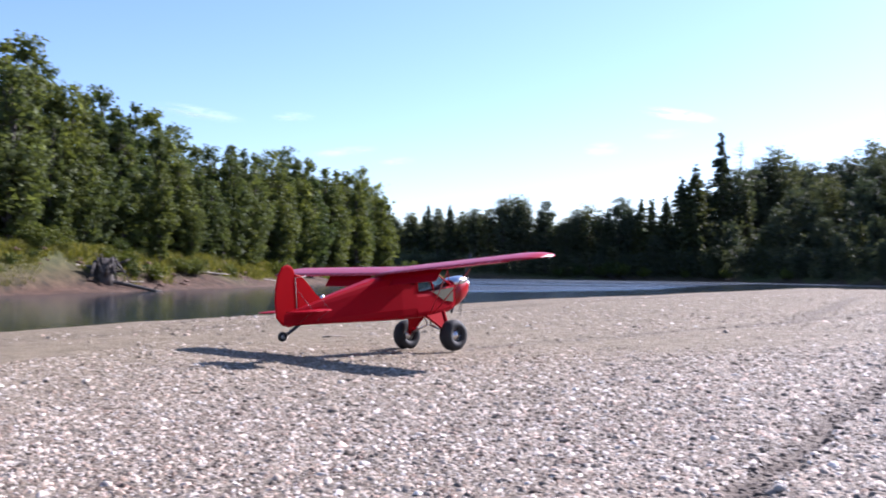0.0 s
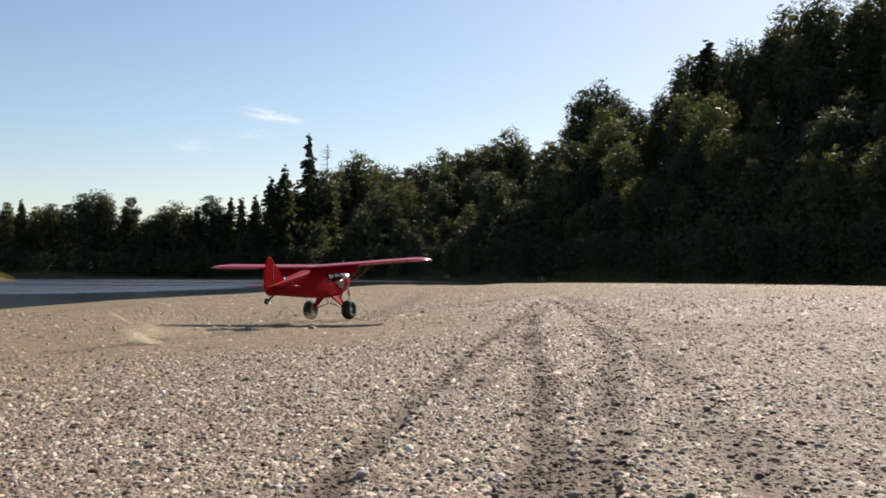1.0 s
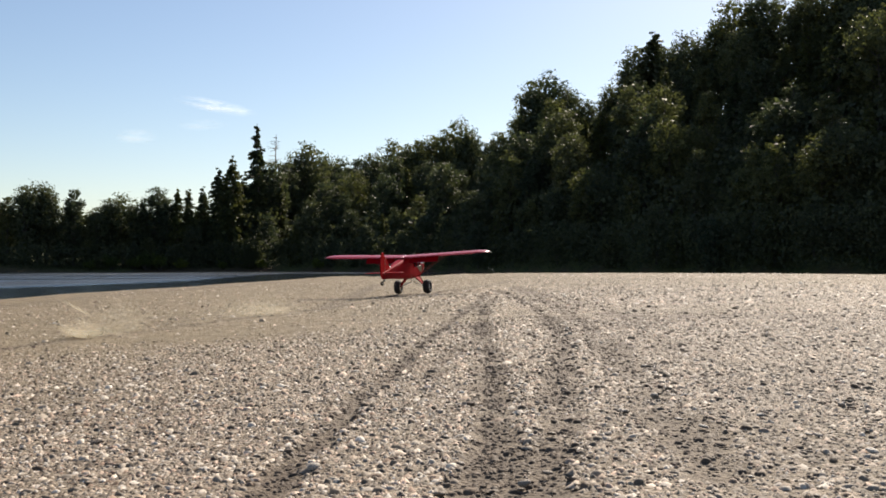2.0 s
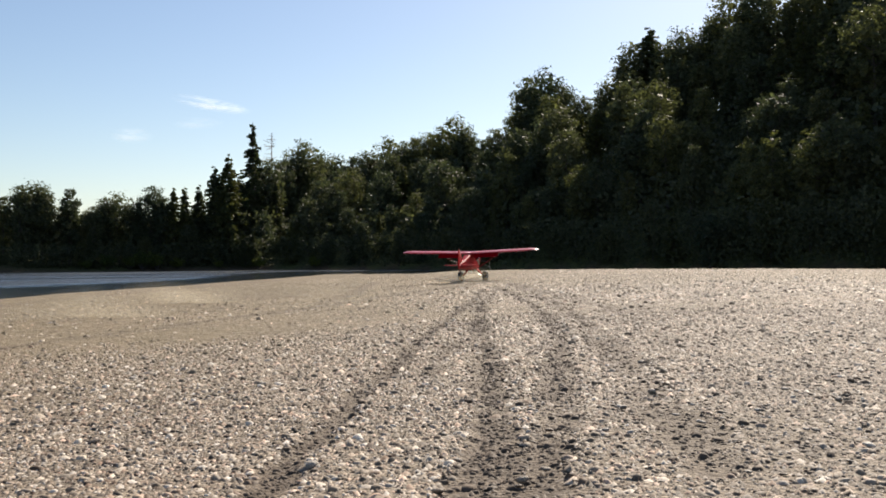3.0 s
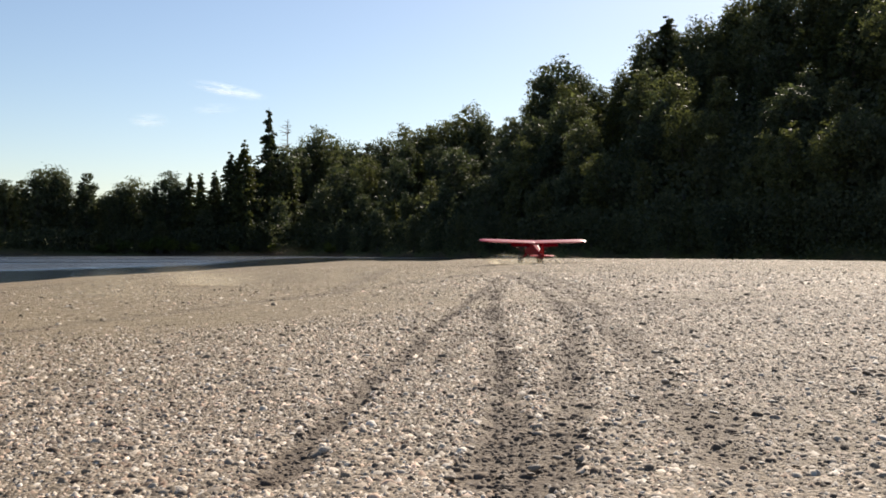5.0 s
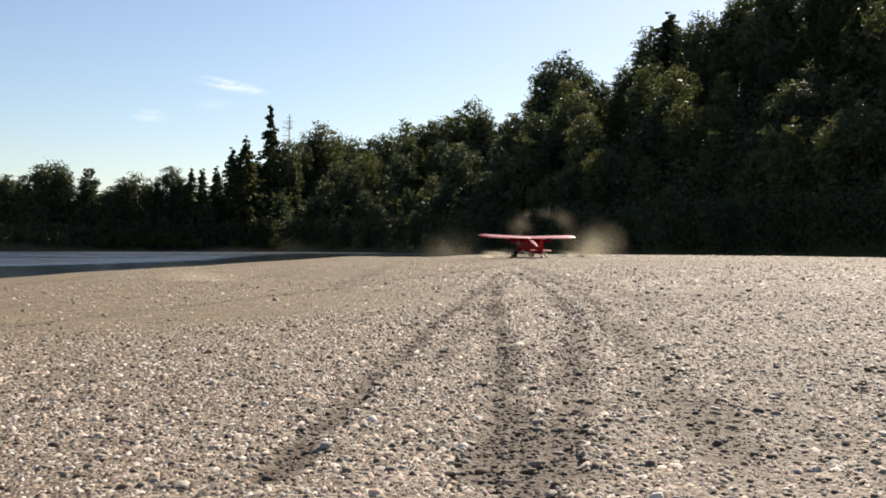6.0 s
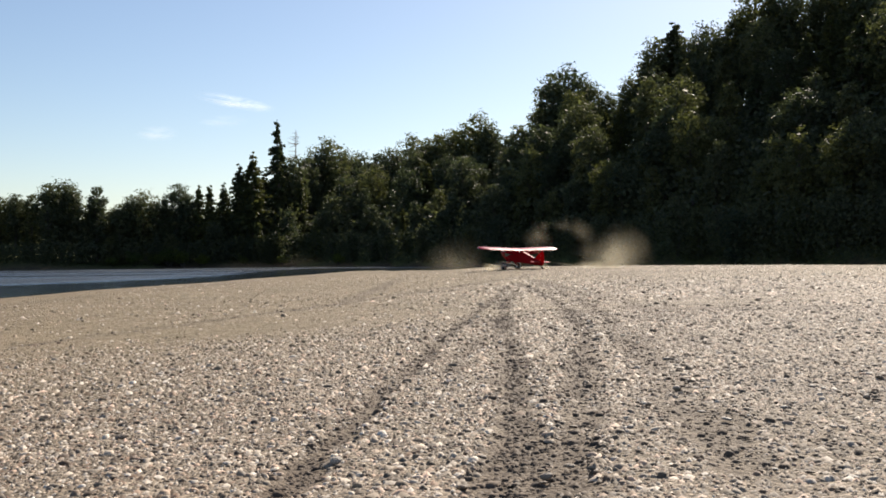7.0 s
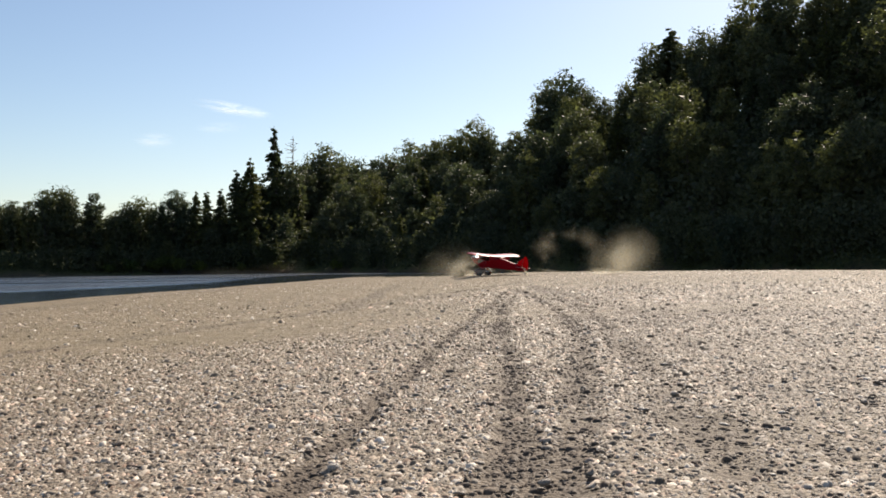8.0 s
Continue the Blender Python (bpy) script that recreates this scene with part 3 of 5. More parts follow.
# trees that make the skyline: azimuth to the right of straight ahead, elevation of the tip in degrees, kind
FAR_STAND = [(-16.2, 2.9, "round_a"), (-15.2, 3.2, "round_a"), (-14.2, 3.7, "fir_b"), (-13.6, 3.5, "narrow"), (-12.9, 3.7, "fir_a"), (-12.1, 3.3, "round_a"), (-11.4, 3.5, "round_a"), (-10.6, 3.5, "narrow"), (-9.7, 4.1, "round_a"), (-9.1, 4.3, "round_b"), (-8.6, 4.1, "round_a"), (-7.2, 4.0, "narrow"), (-6.0, 3.0, "round_a"), (-5.3, 3.5, "round_a"), (-4.6, 3.8, "round_b"), (-3.7, 3.3, "round_a"), (-3.5, 3.4, "fir_b"), (-2.8, 4.2, "round_a"), (-2.3, 3.6, "round_a"), (-1.6, 4.2, "fir_b"), (-1.0, 4.2, "fir_b"), (-0.2, 4.3, "fir_a"), (0.7, 5.4, "fir_a"), (1.1, 5.0, "fir_b"), (1.5, 6.1, "fir_a"), (2.1, 5.0, "fir_a"), (2.9, 8.0, "fir_sparse"), (3.0, 5.5, "fir_a"), (3.7, 5.8, "round_a"), (3.9, 7.4, "snag"), (4.5, 5.8, "round_a"), ]
HILL_STAND = [(5.4, 6.3, "round_a"), (6.0, 6.9, "round_b"), (6.8, 6.1, "round_a"), (7.9, 6.1, "round_b"), (8.8, 6.1, "narrow"), (9.6, 6.3, "round_a"), (11.0, 7.1, "round_b"), (11.9, 6.9, "round_a"), (12.5, 7.2, "narrow"), (13.4, 7.4, "round_a"), (14.7, 8.3, "round_b"), (15.5, 7.7, "round_a"), (16.6, 7.0, "round_a"), (17.4, 7.6, "round_a"), (18.6, 8.8, "round_a"), (19.3, 10.5, "round_a"), (20.4, 10.9, "round_b"), (21.3, 10.0, "round_a"), (22.6, 9.3, "round_a"), (23.9, 10.1, "round_a"), (24.8, 11.4, "fir_a"), (25.5, 12.2, "round_a"), (26.4, 13.2, "fir_a"), (27.2, 12.1, "round_a"), (28.3, 12.9, "round_b"), (29.1, 12.3, "round_a"), (30.1, 13.4, "round_a"), (31.0, 14.5, "round_b"), (32.3, 14.8, "round_a"), (33.4, 14.4, "round_b"), (34.7, 14.3, "round_a"), (35.8, 15.5, "round_b"), (37.1, 15.9, "fir_a"), (38.2, 16.4, "round_b"), (39.4, 16.8, "round_a"), (40.8, 16.9, "round_b"), (42.4, 16.7, "fir_a"), (44.0, 16.5, "round_b"), (46.0, 15.9, "round_b"), ]
SKYLINE = FAR_STAND + HILL_STAND
GIRTH = {"round_a": 1.0, "round_b": 1.0, "round_c": 1.0, "narrow": 1.15, "fir_a": 1.03, "fir_b": 1.16, "fir_sparse": 1.15, "snag": 1.0}


def far_ground(az, u):
    """A spot on the far side, u metres behind the river's edge."""
    r = float(np.interp(az, FAR_AZ, FAR_R)) + u
    return r, r * math.sin(radians(az)), r * math.cos(radians(az))


for k, (az, el, kind) in enumerate(SKYLINE):
    # on the level shore close to the water, on the hillside near its brow
    u = 11 + (k * 7) % 4 + 78 * float(smooth(1, 9, az)) + (5 if kind in ("fir_sparse", "snag") else 0)
    r, x, y = far_ground(az, u)
    el = el * (1.025 if kind.startswith("round") else 1.0)
    plant(kind, x, y, 1.65 + r * math.tan(radians(el)), stretch=GIRTH[kind] * (1.5 if kind == "fir_a" and az > 9 else 1.0))

# the trees below them, down the slope to the water
rng = np.random.RandomState(5)
TOP_AZ, TOP_EL = np.array([s[0] for s in SKYLINE]), np.array([s[1] for s in SKYLINE])
MIXED = ("round_a", "round_c", "round_b", "fir_b", "round_c", "narrow", "round_a", "fir_a")
for row, (u0, tall, step) in enumerate(((6, 10, 1.5), (15, 15, 1.8), (29, 19, 2.0), (44, 21, 2.0), (60, 22, 2.0), (76, 22, 2.0))):
    for az in np.arange(-19 if row < 2 else 4, 47, step):
        a = az + rng.uniform(-0.5, 0.5) * step
        r, x, y = far_ground(a, u0 + rng.uniform(-2.5, 2.5))
        top = on_ground(x, y) + tall * rng.uniform(0.75, 1.2)
        top = min(top, 1.65 + r * math.tan(radians(0.9 * float(np.interp(a, TOP_AZ, TOP_EL)))))
        if -19 < a < -9 and row == 0:
            top = 1.65 + r * math.tan(radians(rng.uniform(0.9, 1.5)))
        plant(MIXED[rng.randint(8)], x, y, top, stretch=rng.uniform(0.95, 1.3))


def woods(name, az_lo, az_hi, count, size, el_scale, label, near=12, deep=86, tall=10.0):
    """The closed mass of foliage behind the single trees."""
    g = np.random.RandomState(9)
    az = g.uniform(az_lo, az_hi, count)
    r = np.interp(az, FAR_AZ, FAR_R) + g.uniform(near, deep, count)
    x, y = r * np.sin(np.radians(az)), r * np.cos(np.radians(az))
    top = 1.65 + r * np.tan(np.radians(np.interp(az, TOP_AZ, TOP_EL))) * el_scale
    z = height(x, y) + np.clip(top - height(x, y), 1.0, tall) * g.uniform(0, 1, count)
    v, f = leaf_sprays(g, np.stack([x, y, z], 1), np.full(count, 1.6), np.full(count, 2), size, corners=4)
    return tagged(new(name, numpy_mesh(name, v, f, LEAF_MAPLE)), label, "woods", kind="stuff")


woods("far_woods", -21, 50, 34000, 0.55, 0.6, "dense dark undergrowth and foliage of the far forest")
woods("bank_thicket", -21, 4, 10000, 0.5, 0.72, "dark thicket between the trees of the far bank", 13, 34, 14.0)
woods("hilltop_woods", 3, 50, 22000, 0.6, 0.88, "dark foliage behind the trees along the brow of the hill", 84, 104, 22.0)
woods("forest_undergrowth", -21, 50, 22000, 0.26, 0.2, "dark undergrowth along the foot of the far forest", 2.5, 8)

# cottonwoods on the left earth bank: azimuth and elevation of the tips of the back row
LEFT_TOPS = [(-41.6, 11.8), (-40.5, 11.0), (-39.5, 11.6), (-38.1, 11.9), (-37.0, 12.0), (-36.1, 10.7), (-34.9, 9.6), (-34.0, 9.2), (-33.1, 9.6), (-32.3, 8.6), (-31.2, 8.9), (-30.4, 8.4), (-29.7, 7.5), (-29.0, 7.6), (-27.9, 6.8), (-27.1, 6.5), (-25.9, 6.9), (-25.2, 6.5), (-24.4, 6.2), (-23.6, 6.5), (-22.7, 6.7), (-22.0, 6.1), (-21.3, 6.1), (-20.4, 5.7), (-19.7, 5.5), (-19.0, 5.4), (-18.2, 5.6), (-17.5, 4.7), (-17.0, 3.7), ]


def bank_distance(az):
    """How far off a line of sight meets the left bank."""
    r = np.arange(40, 240, 0.5)
    x, y = r * math.sin(radians(az)), r * math.cos(radians(az))
    over = np.nonzero(x < np.interp(y, LEFT_BANK[:, 1], LEFT_BANK[:, 0]))[0]
    return float(r[over[0]]) if len(over) else 200.0


def cottonwood(kind, az, el, r, stretch):
    plant(kind, r * math.sin(radians(az)), r * math.cos(radians(az)), 1.65 + r * math.tan(radians(1.045 * el)), stretch=1.04 * stretch, group="trees on the earth bank")


rng = np.random.RandomState(4)
turns = itertools.cycle(["cotton_a", "cotton_d", "cotton_c", "cotton_b", "cotton_d", "cotton_b", "cotton_a"])
for k, (az, el) in enumerate(LEFT_TOPS):
    cottonwood(next(turns), az, el * rng.uniform(0.97, 1.02), bank_distance(az) + 15 + rng.uniform(0, 9), rng.uniform(0.85, 1.3))
    # a lower tree before it
    az, el = (az + 0.35, 0.8 * el) if k % 2 else (az - 0.25, 0.62 * el)
    cottonwood(next(turns), az + rng.uniform(-0.3, 0.3), (el + (k % 4) * 0.25) * rng.uniform(0.75, 1.15), bank_distance(az) + rng.uniform(10, 14), rng.uniform(0.95, 1.4))
    cottonwood(next(turns), az + rng.uniform(0.1, 0.6), LEFT_TOPS[k][1] * rng.uniform(0.72, 0.92), bank_distance(az) + rng.uniform(13, 18), rng.uniform(0.85, 1.2))


# ---- banks ----
def polar(az, r):
    return r * math.sin(radians(az)), r * math.cos(radians(az))


def bush(name, seed, leaf, label, leaves=900):
    """A shrub 3 m high with stems from the ground."""
    g = np.random.RandomState(seed)
    root = new(name)
    bm = bmesh.new()
    centres, radii = [], []
    for k in range(9):
        a, d, h = g.uniform(0, 6.28), g.uniform(0.3, 1.5), g.uniform(1.0, 2.6)
        tip = Vector((d * math.cos(a), d * math.sin(a), h))
        tube(bm, (0.1 * math.cos(a), 0.1 * math.sin(a), -0.2), tip, 0.05, 0.015, 5, False)
        centres += [tip, tip * 0.62 + Vector((0, 0, 0.1))]
        radii += [g.uniform(0.35, 0.7), g.uniform(0.4, 0.7)]
    part("stems", bm, BARK, root)
    v, f = leaf_sprays(g, centres, radii, np.full(len(radii), leaves // len(radii)), 0.13)
    o = new("foliage", numpy_mesh("foliage", v, f, leaf))
    o.parent = root
    return tagged(root, label, "bush")


def scatter(src, places, group, wide=1.1):
    """Stands src at the first place and copies of it at the others: x, y, scale."""
    for k, (x, y, s) in enumerate(places):
        m = Matrix.Translation((x, y, on_ground(x, y) - 0.1)) @ Matrix.Rotation(x * 3.7 + y, 4, "Z") @ Matrix.Diagonal((s * wide, s * wide, s, 1))
        ob = copy_thing(src, m) if k else src
        ob["group"] = group
    x, y, s = places[0]
    src.matrix_basis = Matrix.Translation((x, y, on_ground(x, y) - 0.1)) @ Matrix.Diagonal((s * wide, s * wide, s, 1))


scatter(bush("bush", 41, LEAF_BUSH, "light green bush at the foot of the far forest", 1400),
        [(*polar(az, np.interp(az, FAR_AZ, FAR_R) + 1.5), s) for az, s in ((-3.3, 1.9), (-2.5, 1.7), (-4.0, 1.4), (-5.2, 1.5), (-6.4, 1.1), (-1.4, 1.2), (1.0, 1.0), (3.2, 1.2), (6.5, 1.3))], "bushes on the far bank")
g = np.random.RandomState(17)
bank_bushes = []
for k in range(130):
    y = 48 + 150 * (k + g.uniform(0, 1)) / 130
    u = g.uniform(2.8, 9.5)
    bank_bushes.append((np.interp(y, LEFT_BANK[:, 1], LEFT_BANK[:, 0]) - u, y, g.uniform(0.3, 0.85)))
scatter(bush("bush", 42, LEAF_BUSH, "olive green bush on top of the earth bank", 900), bank_bushes, "bushes on the earth bank", 1.3)


def bank_grass():
    """Tufts of dry grass over the crown and face of the earth bank."""
    q = np.random.RandomState(18)
    n = 125000
    y = q.uniform(40, 205, n)
    u = q.uniform(2.0, 13, n)
    x = np.interp(y, LEFT_BANK[:, 1], LEFT_BANK[:, 0]) - u
    keep = 1.2 * ripple(x, y, 0.5, 19) + 0.2 * (u - 3.6) > q.uniform(-0.2, 0.5, n)
    x, y = x[keep], y[keep]
    z = height(x, y)
    n = len(x)
    h, lean, a = q.uniform(0.25, 0.95, n), q.normal(0, 0.16, (n, 2)), q.uniform(0, 3.14, n)
    w = 0.09
    v = np.stack([np.stack([x - w * np.cos(a), y - w * np.sin(a), z - 0.05], 1), np.stack([x + w * np.cos(a), y + w * np.sin(a), z - 0.05], 1), np.stack([x + lean[:, 0], y + lean[:, 1], z + h], 1)], 1).reshape(-1, 3)
    return tagged(new("bank_grass", numpy_mesh("bank_grass", v, np.arange(len(v)).reshape(-1, 3), GRASS)), "dry yellow-green grass on the earth bank", "grass", kind="stuff")


bank_grass()


def bank_woods():
    """Dim undergrowth behind the front cottonwoods."""
    q = np.random.RandomState(28)
    n = 7000
    y = q.uniform(30, 205, n)
    x = np.interp(y, LEFT_BANK[:, 1], LEFT_BANK[:, 0]) - q.uniform(14, 30, n)
    top = 0.11 * np.hypot(x, y) * 0.8
    z = height(x, y) + top * q.uniform(0, 1, n)
    v, f = leaf_sprays(q, np.stack([x, y, z], 1), np.full(n, 1.2), np.full(n, 3), 0.5, corners=4)
    return tagged(new("bank_woods", numpy_mesh("bank_woods", v, f, LEAF_COTTON)), "dim undergrowth between the cottonwoods on the bank", "woods", kind="stuff")


bank_woods()


def driftwood(seed, length, radius, mat, label):
    """A weathered log with stubs of branches."""
    q = np.random.RandomState(seed)
    root = new("driftwood_log")
    bm = bmesh.new()
    p, r, rings, forks = Vector((-length / 2, 0, radius)), radius, [], []
    for k in range(7):
        rings.append([(p.x, p.y + r * math.cos(i * math.pi / 4), p.z + r * math.sin(i * math.pi / 4)) for i in range(8)])
        if k in (2, 4, 5):
            forks.append((p.copy(), r))
        p, r = p + Vector((length / 6, q.normal(0, 0.01 * length), q.normal(0, 0.03))), r * 0.88
    loft(bm, rings)
    part("log", bm, mat, root)
    for e, r in forks:
        bm = bmesh.new()
        tube(bm, e, e + Vector((0.3, q.uniform(-0.8, 0.8), q.uniform(0.2, 0.9))), r * 0.4, r * 0.12, 6)
        part("branch_stub", bm, mat, root)
    return tagged(root, label, "log", "driftwood on the earth bank")


def lay(ob, x, y, turn, tilt=0.0, lift=0.0):
    ob.matrix_basis = pose(x, y, on_ground(x, y) + lift, 0, tilt, turn)


def bank_point(y, u):
    return float(np.interp(y, LEFT_BANK[:, 1], LEFT_BANK[:, 0])) - u, y


PALE = "bleached grey log lying on the eroded earth bank"
for seed, y, u, turn, tilt, length, radius in ((51, 84, 4.6, 72, 4, 7.5, 0.16), (52, 90, 3.2, 55, 2, 5.0, 0.13), (53, 98, 3.6, 100, 5, 6.0, 0.12), (54, 108, 3.9, 60, 3, 6.5, 0.14), (55, 113, 2.2, 84, 0, 5.5, 0.12), (56, 72, 4.0, 110, 8, 4.0, 0.12), (57, 122, 3.4, 70, 3, 6.0, 0.13), (58, 60, 3.2, 95, 3, 4.5, 0.12)):
    lay(driftwood(seed, length, radius, DEADWOOD, PALE), *bank_point(y, u), turn, tilt, -0.05)


def rootwad():
    """The dark upturned stump with its roots at the water's edge."""
    q = np.random.RandomState(61)
    root = new("tree_stump")
    bm = bmesh.new()
    tube(bm, (0, 0, -0.3), (0.1, 0.2, 1.7), 0.75, 0.5, 12)
    part("stump", bm, BARK, root)
    for k in range(16):
        a, d = q.uniform(0, 6.28), q.uniform(0.8, 2.0)
        bm = bmesh.new()
        mid = Vector((0.6 * d * math.cos(a), 0.6 * d * math.sin(a), q.uniform(0.5, 1.8)))
        tube(bm, (0.1, 0.1, q.uniform(0.3, 1.5)), mid, 0.16, 0.11, 6)
        tube(bm, mid, (d * math.cos(a), d * math.sin(a), q.uniform(-0.4, 2.1)), 0.11, 0.03, 6)
        part("root", bm, BARK, root)
    tagged(root, "dark upturned tree stump with tangled roots on the bank", "tree stump")
    x, y = bank_point(86.5, 3.0)
    root.matrix_basis = Matrix.Translation((x, y, on_ground(x, y) - 0.2)) @ Matrix.Diagonal((1.5, 1.5, 1.5, 1))
    x, y = bank_point(88.3, 1.0)
    fallen = driftwood(62, 6.5, 0.3, BARK, "dark fallen trunk sloping down to the water")
    lay(fallen, x, y, 40, 14, 0.05)


rootwad()


def earth_clods():
    """Blocks of red-brown earth that have slumped from the bank."""
    q = np.random.RandomState(66)
    for k in range(110):
        bm = bmesh.new()
        bmesh.ops.create_icosphere(bm, subdivisions=2, radius=1.0)
        for v in bm.verts:
            v.co *= 1 + 0.45 * noise.noise(v.co * 1.3 + Vector((k * 5.1, 0, 0)))
        s = q.uniform(0.14, 0.42)
        x, y = bank_point(50 + 130 * (k + q.uniform(0, 1)) / 110, q.uniform(1.6, 7.0))
        ob = new("earth_clod")
        part("clod", bm, EARTH, ob)
        tagged(ob, "block of red-brown earth slumped from the bank", "earth clod", "slumped earth on the bank")
        ob.matrix_basis = pose(x, y, on_ground(x, y) + 0.1 * s, 0, 0, q.uniform(0, 360)) @ Matrix.Diagonal((s * 1.5, s, s * 0.7, 1))


EARTH = bark_material("red_earth", (0.045, 0.024, 0.015), (0.14, 0.075, 0.046))
earth_clods()


def stick(a, b, r, label):
    """A bleached stick lying on the gravel."""
    root = new("stick")
    bm = bmesh.new()
    loft(bm, [[(p[0] + q * math.cos(i), p[1] + 0.02, p[2] + r + q * math.sin(i)) for i in (0, 1.05, 2.1, 3.14, 4.2, 5.24)] for p, q in ((a, r), (tuple((u + v) / 2 + 0.01 for u, v in zip(a, b)), r * 0.9), (b, r * 0.5))])
    part("wood", bm, DEADWOOD, root)
    return tagged(root, label, "stick")


stick((-11.75, 31.7, on_ground(-11.75, 31.7)), (-11.15, 32.4, on_ground(-11.15, 32.4)), 0.035, "bleached stick lying on the gravel near the river")


def dead_branch(x, y):
    """A small forked branch standing out of the far crest of the bar."""
    root = new("dead_branch")
    z = on_ground(x, y)
    bm = bmesh.new()
    tube(bm, (x, y, z - 0.2), (x - 0.5, y, z + 0.55), 0.04, 0.025, 6)
    part("stem", bm, DEADWOOD, root)
    for dx, dz in ((-1.1, 0.75), (-0.35, 0.95), (-0.9, 0.35)):
        bm = bmesh.new()
        tube(bm, (x - 0.45, y, z + 0.48), (x + dx, y + 0.1, z + dz), 0.025, 0.01, 5)
        part("twig", bm, DEADWOOD, root)
    tagged(root, "small bleached branch sticking out of the gravel", "branch")


dead_branch(35.2, 114.5)


def guard_rail():
    """The pale rail along the top of the far bluff."""
    root = tagged(new("guard_rail"), "pale metal guard rail on top of the far bluff", "guard rail")
    pts = []
    for k in range(7):
        az = -14.4 + 2.75 * k / 6
        pts.append(polar(az, np.interp(az, FAR_AZ, FAR_R) + 27))
    for (x, y) in pts:
        z = on_ground(x, y)
        bm = bmesh.new()
        tube(bm, (x, y, z - 0.3), (x, y, z + 0.95), 0.07, 0.07, 6)
        part("post", bm, DEADWOOD, root)
    for (ax, ay), (bx, by) in zip(pts, pts[1:]):
        bm = bmesh.new()
        tube(bm, (ax, ay, on_ground(ax, ay) + 0.85), (bx, by, on_ground(bx, by) + 0.85), 0.13, 0.13, 6)
        part("rail", bm, ALLOY, root)


guard_rail()


# ---- aeroplane ----
def ring(y, w, lo, hi, n=16, power=2.6, cx=0.0):
    """A rounded-box cross section of the fuselage."""
    out = []
    for i in range(n):
        a = 2 * math.pi * (i + 0.5) / n
        c, s = math.cos(a), math.sin(a)
        out.append((cx + w * math.copysign(abs(c) ** (2 / power), c), y, (lo + hi) / 2 + (hi - lo) / 2 * math.copysign(abs(s) ** (2 / power), s)))
    return out


def aerofoil(x, y_le, chord, z, thick, n=9):
    """A wing section at x, closed, with the camber of an old light aeroplane."""
    up, low = [], []
    for i in range(n + 1):
        s = (i / n) ** 1.6
        t = 5 * thick * (0.2969 * math.sqrt(s) - 0.126 * s - 0.3516 * s * s + 0.2843 * s ** 3 - 0.1036 * s ** 4)
        c = 0.16 * s * (1 - s)
        lift = 0.055 * chord * (1 - s)
        up.append((x, y_le - s * chord, z + lift + chord * (c + t)))
        low.append((x, y_le - s * chord, z + lift + chord * (c - t * 0.75)))
    return up + low[::-1][1:-1]


WING_LE, CHORD = -0.33, 1.62


def wing_z(x):
    return 2.13 + 0.034 * abs(x)


def wing(plane, side):
    bm = bmesh.new()
    secs = []
    for x, k, dy in ((0.0, 1, 0), (0.03, 1, 0), (1.5, 1, 0), (3.0, 1, 0), (4.6, 1, 0), (5.0, 0.9, 0.07), (5.25, 0.72, 0.2), (5.38, 0.45, 0.42), (5.42, 0.16, 0.68)):
        secs.append(aerofoil(side * x, WING_LE - dy, CHORD * k, wing_z(x) + 0.02 * (1 - k), 0.115 * (0.5 + 0.5 * k)))
    loft(bm, secs)
    w = part("wing", bm, RED_WING, plane, "red fabric-covered wing with rounded tip")
    for x0, x1, name, droop in ((0.5, 2.35, "flap", 0.3), (2.45, 4.7, "aileron", 0.0)):
        bm = bmesh.new()
        y0 = WING_LE - CHORD + 0.02
        secs = []
        for x in (x0, x1):
            z = wing_z(x) + 0.03
            secs.append([(side * x, y0 + 0.3, z - 0.045), (side * x, y0 + 0.3, z + 0.0), (side * x, y0 + 0.3 * droop, z - 0.02 - droop), (side * x, y0 - 0.05 + 0.3 * droop, z - 0.035 - droop)])
        loft(bm, secs)
        part(name, bm, RED, w, smooth=False)
    bm = bmesh.new()
    tube(bm, (side * 5.38, WING_LE - 0.62, wing_z(5.4) + 0.03), (side * 5.5, WING_LE - 0.62, wing_z(5.4) + 0.035), 0.03, 0.012, 8)
    part("wingtip_lamp", bm, WHITE, w, "small white wingtip lamp")
    for i in range(13):
        x = 0.6 + i * 0.33
        bm = bmesh.new()
        sec_a, sec_b = aerofoil(side * x, WING_LE, CHORD, wing_z(x), 0.117), aerofoil(side * (x + 0.025), WING_LE, CHORD, wing_z(x + 0.025), 0.117)
        loft(bm, [sec_a, sec_b])
        part("wing_rib", bm, RED_WING, w, smooth=False)
    for y0, y1 in ((WING_LE - 0.3, 0.1), (WING_LE - 1.15, -0.05)):
        bm = bmesh.new()
        a, b = Vector((side * 2.4, y0, wing_z(2.4) - 0.05)), Vector((side * 0.42, -0.25 + y1, 0.98))
        tube(bm, a, b, 0.014, 0.014, 8)
        part("wing_strut", bm, STRUT_PAINT, plane, "red streamlined wing strut")
    bm = bmesh.new()
    tube(bm, (side * 1.55, WING_LE - 0.3, 1.72), (side * 1.55, WING_LE - 0.3, wing_z(1.55) - 0.05), 0.012, 0.012, 6)
    part("jury_strut", bm, RED_STRUT, plane)


